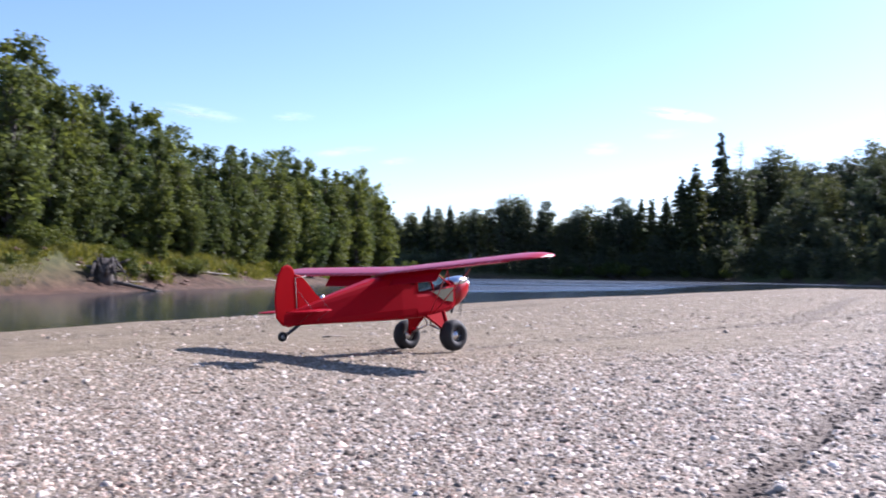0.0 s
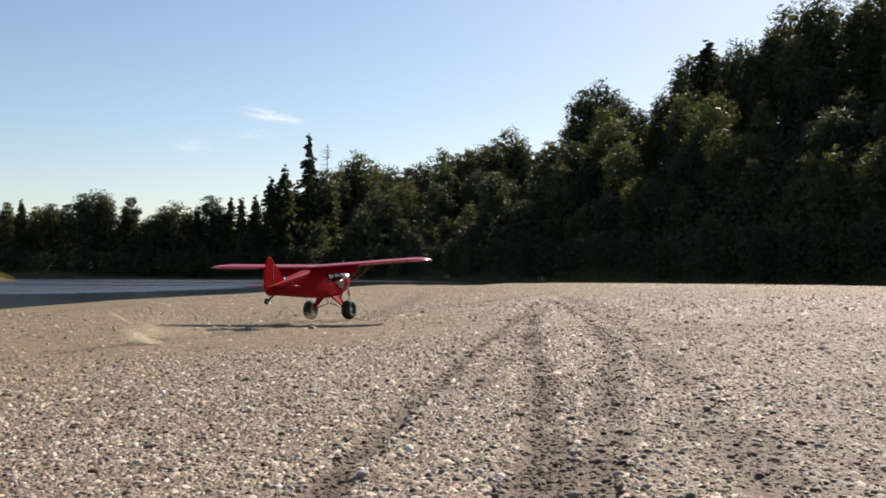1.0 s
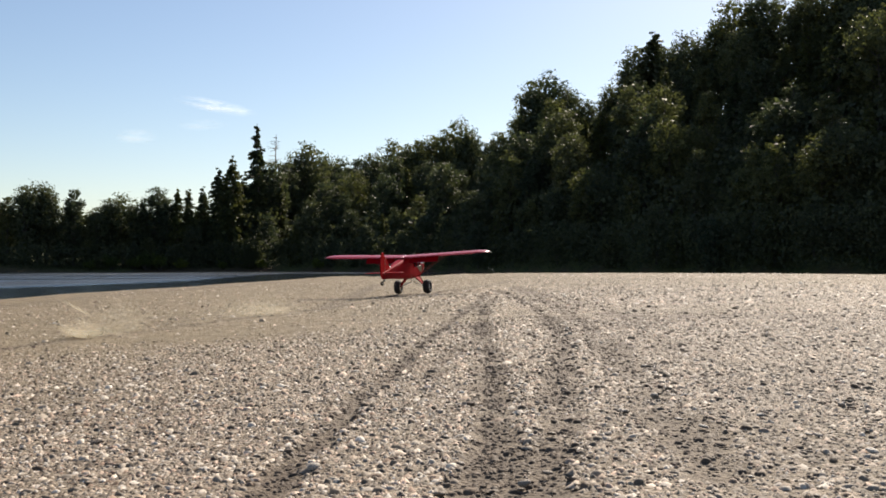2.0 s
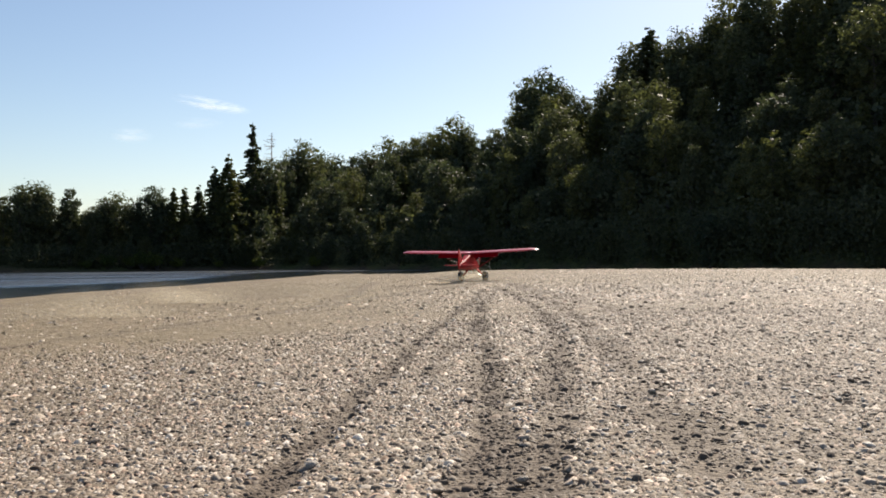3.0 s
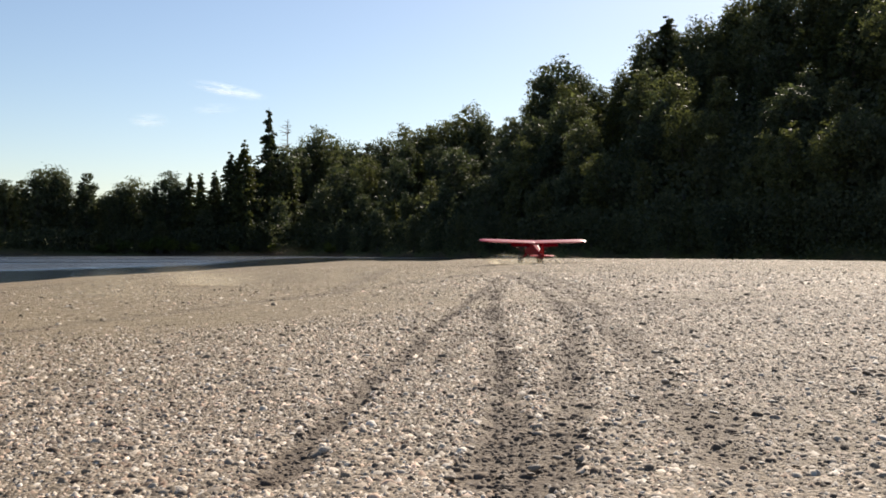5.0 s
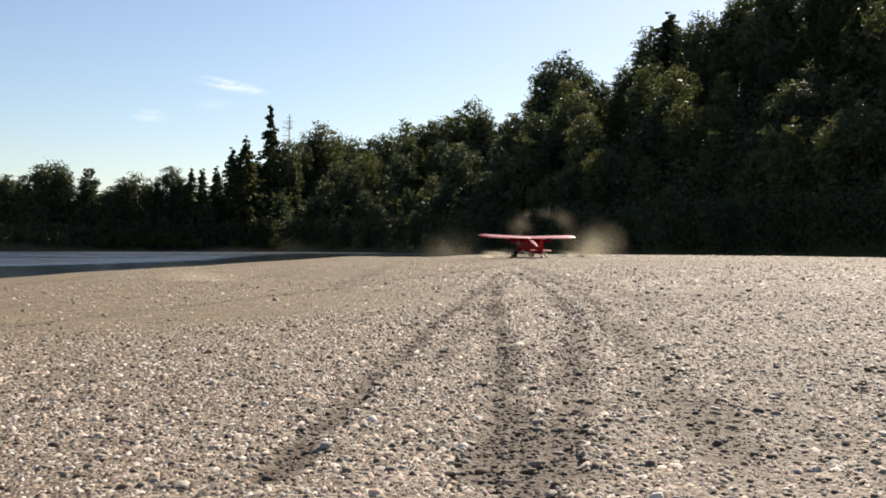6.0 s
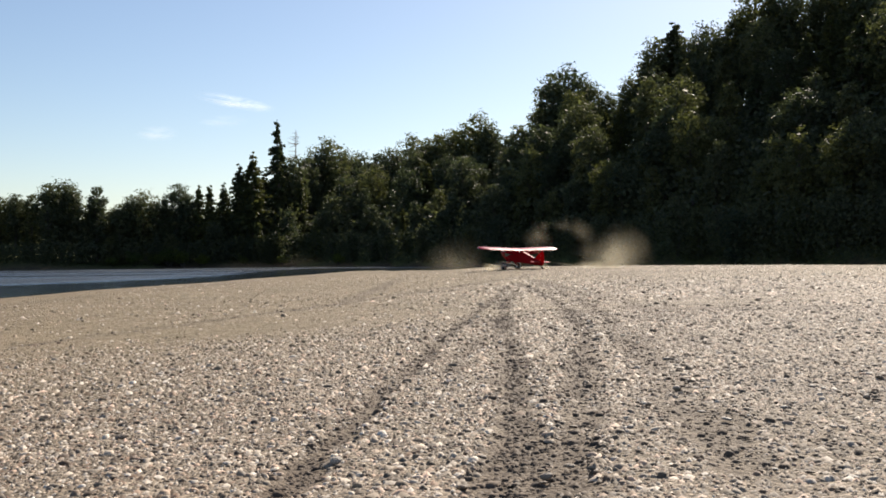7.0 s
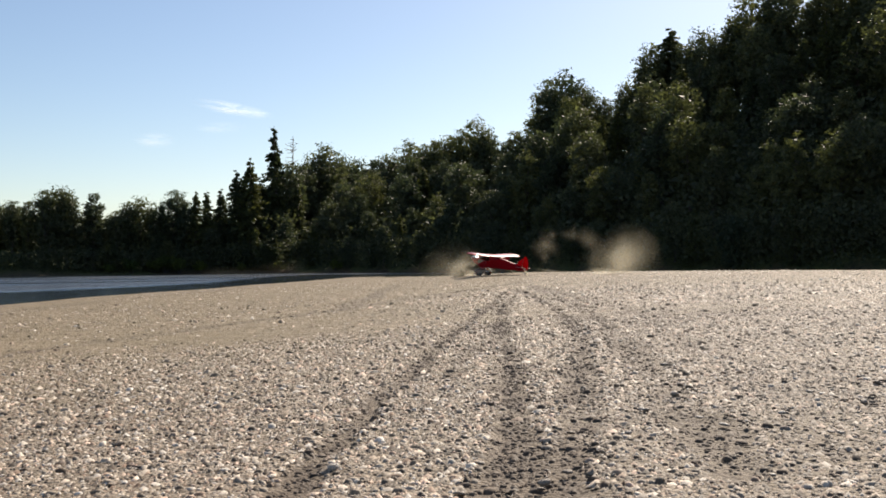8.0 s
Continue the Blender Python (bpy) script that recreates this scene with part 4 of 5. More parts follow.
def tyre(parent, x, y, z, r, half, name, hub_r):
    wheel = new(name)
    wheel.parent = parent
    wheel.location = (x, y, z)
    bm = bmesh.new()
    n, prof = 28, []
    for i in range(12):
        a = 2 * math.pi * i / 12
        prof.append((half * math.copysign(abs(math.cos(a)) ** 0.8, math.cos(a)), (r + hub_r) / 2 + (r - hub_r) / 2 * math.copysign(abs(math.sin(a)) ** 0.8, math.sin(a))))
    rings = []
    for k in range(n):
        a = 2 * math.pi * k / n
        rings.append([bm.verts.new((px, pr * math.cos(a), pr * math.sin(a))) for px, pr in prof])
    for k in range(n):
        A, B = rings[k], rings[(k + 1) % n]
        for i in range(12):
            bm.faces.new((A[i], A[(i + 1) % 12], B[(i + 1) % 12], B[i]))
    bmesh.ops.recalc_face_normals(bm, faces=bm.faces)
    part("tyre", bm, RUBBER, wheel, "fat black balloon tyre")
    bm = bmesh.new()
    tube(bm, (-half * 0.62, 0, 0), (half * 0.62, 0, 0), hub_r * 1.12, hub_r * 1.12, 20)
    tube(bm, (-half * 0.8, 0, 0), (half * 0.8, 0, 0), hub_r * 0.35, hub_r * 0.35, 12)
    part("hub", bm, ALLOY, wheel, "bare aluminium hub")
    for k in range(5):
        a = 2 * math.pi * k / 5
        bm = bmesh.new()
        tube(bm, (-half * 0.68, hub_r * 0.75 * math.cos(a), hub_r * 0.75 * math.sin(a)), (half * 0.68, hub_r * 0.75 * math.cos(a), hub_r * 0.75 * math.sin(a)), 0.014, 0.014, 6)
        part("bolt", bm, STEEL, wheel)
    return wheel


def slab(bm, outline, half, axis="x", at=0.0):
    """A flat tail surface with rounded edges: outline in the plane across axis."""
    n = len(outline)
    cx, cy = sum(p[0] for p in outline) / n, sum(p[1] for p in outline) / n
    secs = []
    for off, k in ((-half, 0.93), (-half * 0.6, 0.99), (0, 1.0), (half * 0.6, 0.99), (half, 0.93)):
        pts = [(cx + (a - cx) * k, cy + (b - cy) * k) for a, b in outline]
        secs.append([(at + off, a, b) if axis == "x" else (a, b, at + off) for a, b in pts])
    loft(bm, secs)


RED_STRUT = paint_material("red_strut_paint", (0.3, 0.006, 0.01), 0.0, 0.0, 0.12, 0.7, 0.03)
STRUT_PAINT = paint_material("glossy_strut_paint", (0.42, 0.05, 0.055), 0.0, 1.0, 0.12, 0.3, 0.5)
SEAM = plain("pale_seam_tape", (0.5, 0.36, 0.3), 0.6)
DARK_PANE = plain("tinted_door_pane", (0.13, 0.125, 0.085), 0.3)


def aeroplane():
    plane = tagged(new("aeroplane"), "red high-wing bush aeroplane with fat tyres on gravel", "aeroplane")
    bm = bmesh.new()
    loft(bm, [ring(-5.05, 0.03, 1.0, 1.3, power=5), ring(-4.6, 0.085, 0.98, 1.42, power=6), ring(-4.0, 0.15, 0.96, 1.58, power=6), ring(-3.0, 0.245, 0.92, 1.83, power=6), ring(-2.0, 0.325, 0.88, 2.08, power=6),
              ring(-1.3, 0.37, 0.86, 2.22, power=6), ring(-0.75, 0.38, 0.86, 2.26, power=6), ring(-0.74, 0.38, 0.86, 1.62, power=6), ring(0.1, 0.385, 0.88, 1.62, power=6), ring(0.62, 0.37, 0.96, 1.72, power=5), ring(0.8, 0.36, 1.02, 1.86, power=3.5)])
    part("fuselage", bm, RED, plane, "red fabric fuselage tapering to the tail", smooth=False)
    # cabin: roof, posts, panes
    bm = bmesh.new()
    loft(bm, [[(-0.36, y, z) for y, z in ((-1.0, 2.2), (-0.2, 2.24), (-0.2, 2.3), (-1.0, 2.28))], [(0.36, y, z) for y, z in ((-1.0, 2.2), (-0.2, 2.24), (-0.2, 2.3), (-1.0, 2.28))]])
    part("cabin_roof", bm, RED, plane)
    for s in (-1, 1):
        for a, b in (((s * 0.37, -0.72, 1.6), (s * 0.36, -0.72, 2.22)), ((s * 0.37, -0.1, 1.6), (s * 0.36, -0.25, 2.24)), ((s * 0.36, 0.62, 1.74), (s * 0.35, -0.2, 2.25))):
            bm = bmesh.new()
            tube(bm, a, b, 0.025, 0.025, 8)
            part("cabin_post", bm, RED, plane)
        for quad, name in ((((s * 0.37, -0.7, 1.6), (s * 0.37, -0.12, 1.6), (s * 0.36, -0.26, 2.22), (s * 0.36, -0.7, 2.22)), "side_window"), (((s * 0.37, -0.08, 1.6), (s * 0.365, 0.58, 1.72), (s * 0.36, -0.2, 2.2), (s * 0.36, -0.22, 2.2)), "front_side_window"), (((s * 0.383, -1.1, 1.86), (s * 0.385, -0.8, 1.8), (s * 0.385, -0.8, 2.12), (s * 0.382, -1.05, 2.1)), "rear_side_window")):
            bm = bmesh.new()
            off = s * 0.006
            loft(bm, [[(x - off, y, z) for x, y, z in quad], [(x + off * 1.6, y, z) for x, y, z in quad]])
            part(name, bm, GLASS, plane, "clear reflective side window", smooth=False)
    bm = bmesh.new()
    arc = [(-0.33, 0.0), (-0.2, 0.09), (0.0, 0.12), (0.2, 0.09), (0.33, 0.0)]
    loft(bm, [[(x, 0.62 + dy, 1.76) for x, dy in arc] + [(x, 0.61 + dy, 1.755) for x, dy in arc[::-1]], [(x, 0.2 + dy, 2.03) for x, dy in arc] + [(x, 0.19 + dy, 2.025) for x, dy in arc[::-1]], [(x, -0.2 + dy * 0.5, 2.24) for x, dy in arc] + [(x, -0.21 + dy * 0.5, 2.235) for x, dy in arc[::-1]]])
    part("windscreen", bm, GLASS, plane, "curved clear windscreen")
    bm = bmesh.new()
    tube(bm, (0, -1.0, 1.3), (0, -0.95, 1.95), 0.2, 0.15, 10)
    part("seat", bm, CABIN, plane, "dark cabin seat")
    # engine cowling
    bm = bmesh.new()
    loft(bm, [ring(0.8, 0.365, 1.03, 1.87, power=2.8), ring(1.1, 0.36, 1.12, 1.93, power=2.6), ring(1.32, 0.33, 1.25, 1.95, power=2.4), ring(1.47, 0.27, 1.4, 1.93), ring(1.51, 0.2, 1.5, 1.88)])
    cowl = part("cowling", bm, RED_COWL, plane, "glossy red engine cowling")
    # metal skin added over the red cowl to carry its sun glint
    bm = bmesh.new()
    loft(bm, [ring(0.84, 0.33, 1.66, 1.9, power=2.6), ring(1.1, 0.355, 1.68, 1.965, power=2.6), ring(1.3, 0.335, 1.7, 1.985, power=2.4), ring(1.44, 0.27, 1.74, 1.95, power=2.2), ring(1.49, 0.2, 1.78, 1.9, power=2)])
    part("cowl_glint_panel", bm, ALLOY, cowl, "bare metal panel added for the sun glint on the cowling")
    for s in (-1, 1):
        bm = bmesh.new()
        loft(bm, [ring(1.49, 0.07, 1.64, 1.78, cx=s * 0.15), ring(1.52, 0.065, 1.645, 1.775, cx=s * 0.15)])
        part("air_inlet", bm, BLACK, cowl)
        bm = bmesh.new()
        tube(bm, (s * 0.15, 0.9, 1.08), (s * 0.2, 0.75, 0.92), 0.035, 0.035, 8)
        part("exhaust_pipe", bm, STEEL, plane)
    # fin, rudder, tailplane
    bm = bmesh.new()
    slab(bm, [(-3.75, 1.55), (-4.6, 1.3), (-4.62, 2.3), (-4.45, 2.25), (-4.25, 2.05), (-4.0, 1.75)], 0.035)
    part("fin", bm, RED_TAIL_LIT, plane, smooth=False)
    bm = bmesh.new()
    slab(bm, [(-4.64, 0.98), (-4.64, 2.36), (-4.72, 2.5), (-4.85, 2.55), (-5.0, 2.5), (-5.14, 2.3), (-5.24, 1.95), (-5.28, 1.55), (-5.25, 1.2), (-5.1, 1.02), (-4.9, 0.95)], 0.03)
    part("rudder", bm, RED_TAIL_LIT, plane, "rounded red rudder", smooth=False)
    for s in (-1, 1):
        bm = bmesh.new()
        tube(bm, (s * 0.034, -4.63, 1.05), (s * 0.036, -4.63, 2.2), 0.007, 0.007, 5)
        tube(bm, (s * 0.036, -4.63, 2.2), (s * 0.03, -4.3, 2.23), 0.007, 0.007, 5)
        part("rudder_seam", bm, SEAM, plane, "pale seam along the rudder hinge")
        bm = bmesh.new()
        off = s * 0.012
        pane = ((s * 0.386, -0.12, 1.56), (s * 0.386, 0.3, 1.3), (s * 0.378, 0.66, 1.24), (s * 0.372, 0.7, 1.66), (s * 0.38, 0.05, 1.6))
        loft(bm, [[(x - off, y, z) for x, y, z in pane], [(x + off, y, z) for x, y, z in pane]])
        part("door_pane", bm, DARK_PANE, plane, "dark tinted lower door pane", smooth=False)
    # small bare metal dome at the foot of the fin
    bm = bmesh.new()
    loft(bm, [ring(-3.86, 0.03, 1.58, 1.66, 10, 2), ring(-3.8, 0.05, 1.6, 1.72, 10, 2), ring(-3.72, 0.03, 1.62, 1.7, 10, 2)])
    part("fin_dome", bm, ALLOY, plane, "small bare metal dome before the fin")
    for s in (-1, 1):
        bm = bmesh.new()
        slab(bm, [(s * 0.08, -3.95), (s * 0.7, -4.1), (s * 1.05, -4.3), (s * 1.22, -4.55), (s * 1.22, -4.66), (s * 0.08, -4.66)], 0.018, "z", 1.34)
        part("tailplane", bm, RED, plane)
        bm = bmesh.new()
        slab(bm, [(s * 0.12, -4.68), (s * 1.22, -4.68), (s * 1.18, -4.9), (s * 1.03, -5.1), (s * 0.7, -5.2), (s * 0.25, -5.12)], 0.016, "z", 1.34)
        part("elevator", bm, RED, plane)
        for y in (-4.1, -4.62):
            bm = bmesh.new()
            tube(bm, (s * 0.85, y - 0.1, 1.34), (0, y, 1.95), 0.004, 0.004, 5)
            tube(bm, (s * 0.85, y - 0.1, 1.34), (0, y, 1.0), 0.004, 0.004, 5)
            part("bracing_wire", bm, STEEL, plane)
    wing(plane, -1)
    wing(plane, 1)
    # undercarriage
    for s in (-1, 1):
        bm = bmesh.new()
        hip_a, hip_b, foot = Vector((s * 0.36, 0.28, 0.98)), Vector((s * 0.36, -0.42, 0.9)), Vector((s * 0.84, 0, 0.34))
        tube(bm, hip_a, foot, 0.045, 0.04, 8)
        tube(bm, hip_b, foot, 0.04, 0.035, 8)
        web = (hip_a, foot, hip_b)
        loft(bm, [[p + Vector((-0.006, 0, 0)) for p in web], [p + Vector((0.006, 0, 0)) for p in web]])
        part("gear_leg", bm, RED_STRUT, plane, "red triangular landing gear leg", smooth=False)
        bm = bmesh.new()
        tube(bm, (s * 0.78, 0.0, 0.38), (s * 0.05, 0.0, 0.62), 0.03, 0.03, 8)
        tube(bm, (s * 0.05, 0.0, 0.62), (s * 0.2, 0.0, 0.9), 0.025, 0.025, 8)
        part("shock_strut", bm, ALLOY, plane, "bare metal shock strut")
        bm = bmesh.new()
        tube(bm, (s * 0.8, 0, 0.325), (s * 1.12, 0, 0.325), 0.03, 0.03, 8)
        part("axle", bm, STEEL, plane)
    bm = bmesh.new()
    tube(bm, (0, -4.55, 1.0), (0, -4.95, 0.78), 0.045, 0.04, 6)
    tube(bm, (0, -4.95, 0.78), (0, -5.06, 0.74), 0.04, 0.03, 6)
    part("tail_spring", bm, STEEL, plane)
    bm = bmesh.new()
    for s in (-1, 1):
        tube(bm, (s * 0.055, -5.0, 0.84), (s * 0.055, -5.1, 0.735), 0.014, 0.014, 6)
    part("tail_fork", bm, STEEL, plane)
    spinning = [tyre(plane, s * 0.98, 0, 0.325, 0.445, 0.2, "main_wheel", 0.14) for s in (-1, 1)]
    spinning.append(tyre(plane, 0, -5.1, 0.735, 0.125, 0.05, "tail_wheel", 0.05))
    # propeller
    prop = new("propeller")
    prop.parent = plane
    prop.location = (0, 1.59, 1.72)
    bm = bmesh.new()
    loft(bm, [ring(-0.07, 0.14, -0.14, 0.14, power=2), ring(0.02, 0.13, -0.13, 0.13, power=2), ring(0.12, 0.08, -0.08, 0.08, power=2), ring(0.17, 0.02, -0.02, 0.02, power=2)])
    part("spinner", bm, ALLOY, prop, "polished metal spinner")
    for s in (-1, 1):
        bm = bmesh.new()
        secs = []
        for d, c, tw in ((0.1, 0.05, 55), (0.35, 0.075, 38), (0.7, 0.065, 24), (0.98, 0.03, 17)):
            a = radians(tw) * s
            secs.append([(c * math.cos(a) * u - 0.012 * v * math.sin(a), c * math.sin(a) * u + 0.012 * v * math.cos(a), s * d) for u, v in ((-1, 0), (0, 1), (1, 0), (0, -1))])
        loft(bm, secs)
        part("propeller_blade", bm, BLACK, prop, "black propeller blade")
    return plane, spinning, prop


PLANE, WHEELS, PROP = aeroplane()
# seconds, x, y, height, heading, pitch, bank of the landing aeroplane
FLIGHT = [
    (0.0, -6.71, 26.94, -0.66, -32.4, 2.8, -3.0),
    (0.5, -1.77, 35.1, -0.65, -32.3, -2.0, -1.6),
    (1.0, 3.19, 43.3, -0.53, -33.6, -1.2, -2.1),
    (1.5, 8.09, 51.5, -0.43, -34.3, 1.4, -2.5),
    (2.2, 14.5, 62.3, -0.3, -31.6, 0.9, -1.6),
    (3.0, 20.9, 73.3, -0.19, -27.8, 0.9, -1.0),
    (3.5, 24.42, 79.06, -0.1, -24.0, 1.8, -0.9),
    (4.0, 27.17, 83.69, -0.09, -19.0, 4.5, -0.3),
    (4.5, 29.0, 87.6, -0.09, -9.5, 6.8, -0.2),
    (5.2, 30.9, 93.0, -0.03, -3.0, 7.0, 0.1),
    (6.0, 31.54, 97.6, 0.01, 4.0, 7.1, 0.3),
    (6.5, 31.07, 99.4, 0.05, 12.1, 7.2, 0.0),
    (7.0, 30.1, 100.2, 0.05, 23.5, 7.2, 0.1),
    (7.5, 28.9, 100.8, 0.03, 35.2, 7.2, 0.5),
    (8.0, 27.65, 101.4, 0.03, 46.8, 7.0, 0.6),
]


# ---- airborne dust ----
def dust_cloud(seed, radii, count, flake, strength, hollow=0.0, turn=0.0):
    """A cloud of soft veils of dust, dense in the middle, thin at its rim."""
    q = np.random.RandomState(seed)
    if hollow:
        a = q.uniform(-0.4, 3.6, count)
        p = np.stack([np.cos(a) * radii[0], np.zeros(count), np.sin(a) * radii[2]], 1) + q.normal(0, hollow, (count, 3))
    else:
        lumps = q.normal(0, 0.45, (9, 3))
        p = (lumps[q.randint(0, 9, count)] + q.normal(0, 0.3, (count, 3))) * np.array(radii)
        if radii[0] >= 5:
            p[:, 0] = np.linspace(-1, 1, count) * radii[0] + q.normal(0, 0.4, count)
        p[:, 2] = np.abs(p[:, 2] + 0.35 * radii[2]) - 0.1
    u = q.normal(size=(count, 3)) * np.array([1, 0.5, 1])
    u /= np.linalg.norm(u, axis=1)[:, None]
    w = np.cross(u, q.normal(size=(count, 3)))
    w /= np.linalg.norm(w, axis=1)[:, None]
    s = (flake * q.uniform(0.5, 1.5, count))[:, None]
    flat = np.array([1, 1, 0.35 if radii[2] < 0.8 else 1.0])
    rim = []
    for k in range(12):
        g = s * q.uniform(0.88, 1.1, (count, 1))
        rim.append((u * g * math.cos(k * math.pi / 6) + w * g * math.sin(k * math.pi / 6)) * flat)
    v = np.stack([p] + [p + e * 0.3 for e in rim] + [p + e * 0.62 for e in rim] + [p + e for e in rim], 1).reshape(-1, 3)
    c, d = math.cos(radians(turn)), math.sin(radians(turn))
    v = np.stack([v[:, 0] * c - v[:, 1] * d, v[:, 0] * d + v[:, 1] * c, v[:, 2]], 1)
    a12, b12 = np.arange(12), (np.arange(12) + 1) % 12
    fan = [np.stack([np.zeros(12, int), 1 + a12, 1 + b12], 1)]
    for lo, hi in ((1, 13), (13, 25)):
        fan += [np.stack([lo + a12, hi + a12, hi + b12], 1), np.stack([lo + a12, hi + b12, lo + b12], 1)]
    f = (np.arange(count)[:, None, None] * 37 + np.concatenate(fan)[None]).reshape(-1, 3)
    body = np.repeat(strength * q.uniform(0.5, 1.3, count), 37).reshape(-1, 37)
    body[:, 1:13] *= 0.78
    body[:, 13:25] *= 0.28
    body[:, 25:] = 0
    return tagged(new("dust_cloud", numpy_mesh("dust_cloud", v, f, DUST, (("body", body.ravel()),))), TAN, "dust", kind="stuff")


TAN = "pale tan dust raised from the gravel by the aeroplane"
# each cloud with its way: seconds, x, y, z; it lies under the gravel until it is raised, and settles into it again
DUSTS = [
    (dust_cloud(71, (1.2, 0.6, 0.78), 5, 1.2, 0.4, turn=58), [(0, -4.2, 30.8, -3.5), (0.25, -4.2, 30.8, -2.4), (0.5, -3.9, 31.0, -1.2), (0.7, -3.8, 31.2, -0.95), (1.0, -3.7, 31.6, -0.75), (1.5, -3.4, 32.0, -0.6), (2.6, -3.4, 32.6, -1.6), (3.2, -3.4, 32.8, -3.5), (8, -3.4, 32.8, -3.6)]),
    (dust_cloud(72, (2.8, 0.6, 0.35), 6, 1.1, 0.42, turn=58), [(0, -3.0, 32.5, -3.5), (0.2, -3.4, 32.0, -1.9), (0.45, -2.8, 32.7, -0.8), (0.7, -2.4, 33.0, -0.75), (1.5, -2.6, 33.4, -0.7), (2.6, -3.0, 33.8, -1.5), (3.2, -3, 33.8, -3.5), (8, -3, 33.8, -3.6)]),
    (dust_cloud(80, (6.5, 0.7, 0.5), 8, 1.9, 0.24, turn=58), [(0, -1.0, 36.0, -6), (0.6, -1.0, 36.0, -3.4), (1.0, -0.8, 36.2, -1.0), (1.5, -0.2, 37.2, -0.6), (2.2, 0.0, 38.0, -1.2), (2.8, 0.0, 38.5, -3.0), (4.5, 0, 38.5, -5), (8, 0, 38.5, -6)]),
    (dust_cloud(73, (9.0, 2.0, 0.3), 5, 3.8, 0.2, turn=10), [(0, -4, 40, -8), (1.2, -4, 40, -5), (2.4, -3.5, 41, -0.9), (3.5, -3.0, 43, -0.7), (4.5, -2.5, 46, -1.0), (6.5, -2, 48, -2.0), (8, -2, 48, -4)]),
    (dust_cloud(83, (10.0, 2.0, 0.4), 5, 4.2, 0.2, turn=10), [(0, 3, 54, -9), (1.6, 3, 54, -6), (2.6, 3.5, 55, -0.8), (3.5, 4.0, 56, -0.5), (4.5, 4.0, 58, -0.5), (6.5, 4, 60, -1.2), (8, 4, 60, -2.4)]),
    (dust_cloud(74, (2.0, 6.0, 0.4), 7, 2.6, 0.42, turn=-26), [(0, 10, 60, -6), (2.2, 12, 62, -4), (2.8, 17.6, 67.5, -0.3), (3.5, 22.0, 75.8, -0.05), (4.0, 25.4, 81.0, -0.05), (4.5, 27.5, 84.5, -0.2), (5.5, 28, 86, -0.7), (6.5, 28, 86, -2), (8, 28, 86, -4)]),
    (dust_cloud(75, (5.0, 1.2, 0.5), 9, 2.2, 0.46), [(0, 30, 93, -6), (3.8, 30, 90, -4), (4.5, 30.2, 86.4, -0.1), (5.5, 31.5, 93.0, 0.0), (6.5, 32.0, 96.6, 0.0), (8, 30.0, 98.0, 0.0)]),
    (dust_cloud(76, (0.8, 0.6, 1.6), 6, 2.9, 0.2), [(0, 36.5, 94, -12), (4.8, 36.5, 94, -9), (5.7, 37.0, 94, -0.3), (6.5, 38.2, 93.6, 0.0), (7.2, 39.0, 93.2, 0.5), (8, 39.8, 92.8, 0.9)]),
    (dust_cloud(81, (1.5, 0.6, 0.4), 3, 2.0, 0.4), [(0, 36.0, 94, -12), (4.8, 36.0, 94, -9), (5.7, 36.2, 94, 0.0), (6.5, 37.0, 93.6, 0.2), (7.2, 38.0, 93.2, 0.3), (8, 39.0, 92.8, 0.2)]),
    (dust_cloud(77, (1.6, 1.0, 1.0), 5, 2.4, 0.08), [(0, 24, 100, -12), (5.0, 24, 100, -9), (6.0, 24.8, 99.5, 0.0), (6.5, 24.6, 99.5, 0.2), (8, 24.6, 100.0, 0.3)]),
    (dust_cloud(82, (0.9, 1.0, 1.1), 4, 2.2, 0.26), [(0, 25, 100, -12), (6.6, 25, 100, -9), (7.4, 25.2, 100.5, 0.0), (8, 24.9, 101.0, 0.3)]),
    (dust_cloud(78, (2.6, 0.4, 2.3), 15, 1.3, 0.045, 0.25, turn=-18), [(0, 34, 97, -16), (4.8, 34, 97, -12), (5.8, 33.6, 97, 2.4), (6.5, 34.2, 97, 2.6), (8, 36.0, 97, 2.2)]),
    (dust_cloud(79, (8.0, 2.0, 0.5), 6, 3.4, 0.022), [(0, 10, 106, -14), (3.0, 10, 104, -8), (4.3, 8, 104, -0.3), (6.5, 9, 104, 0.1), (8, 7, 104, 0.2)]),
]

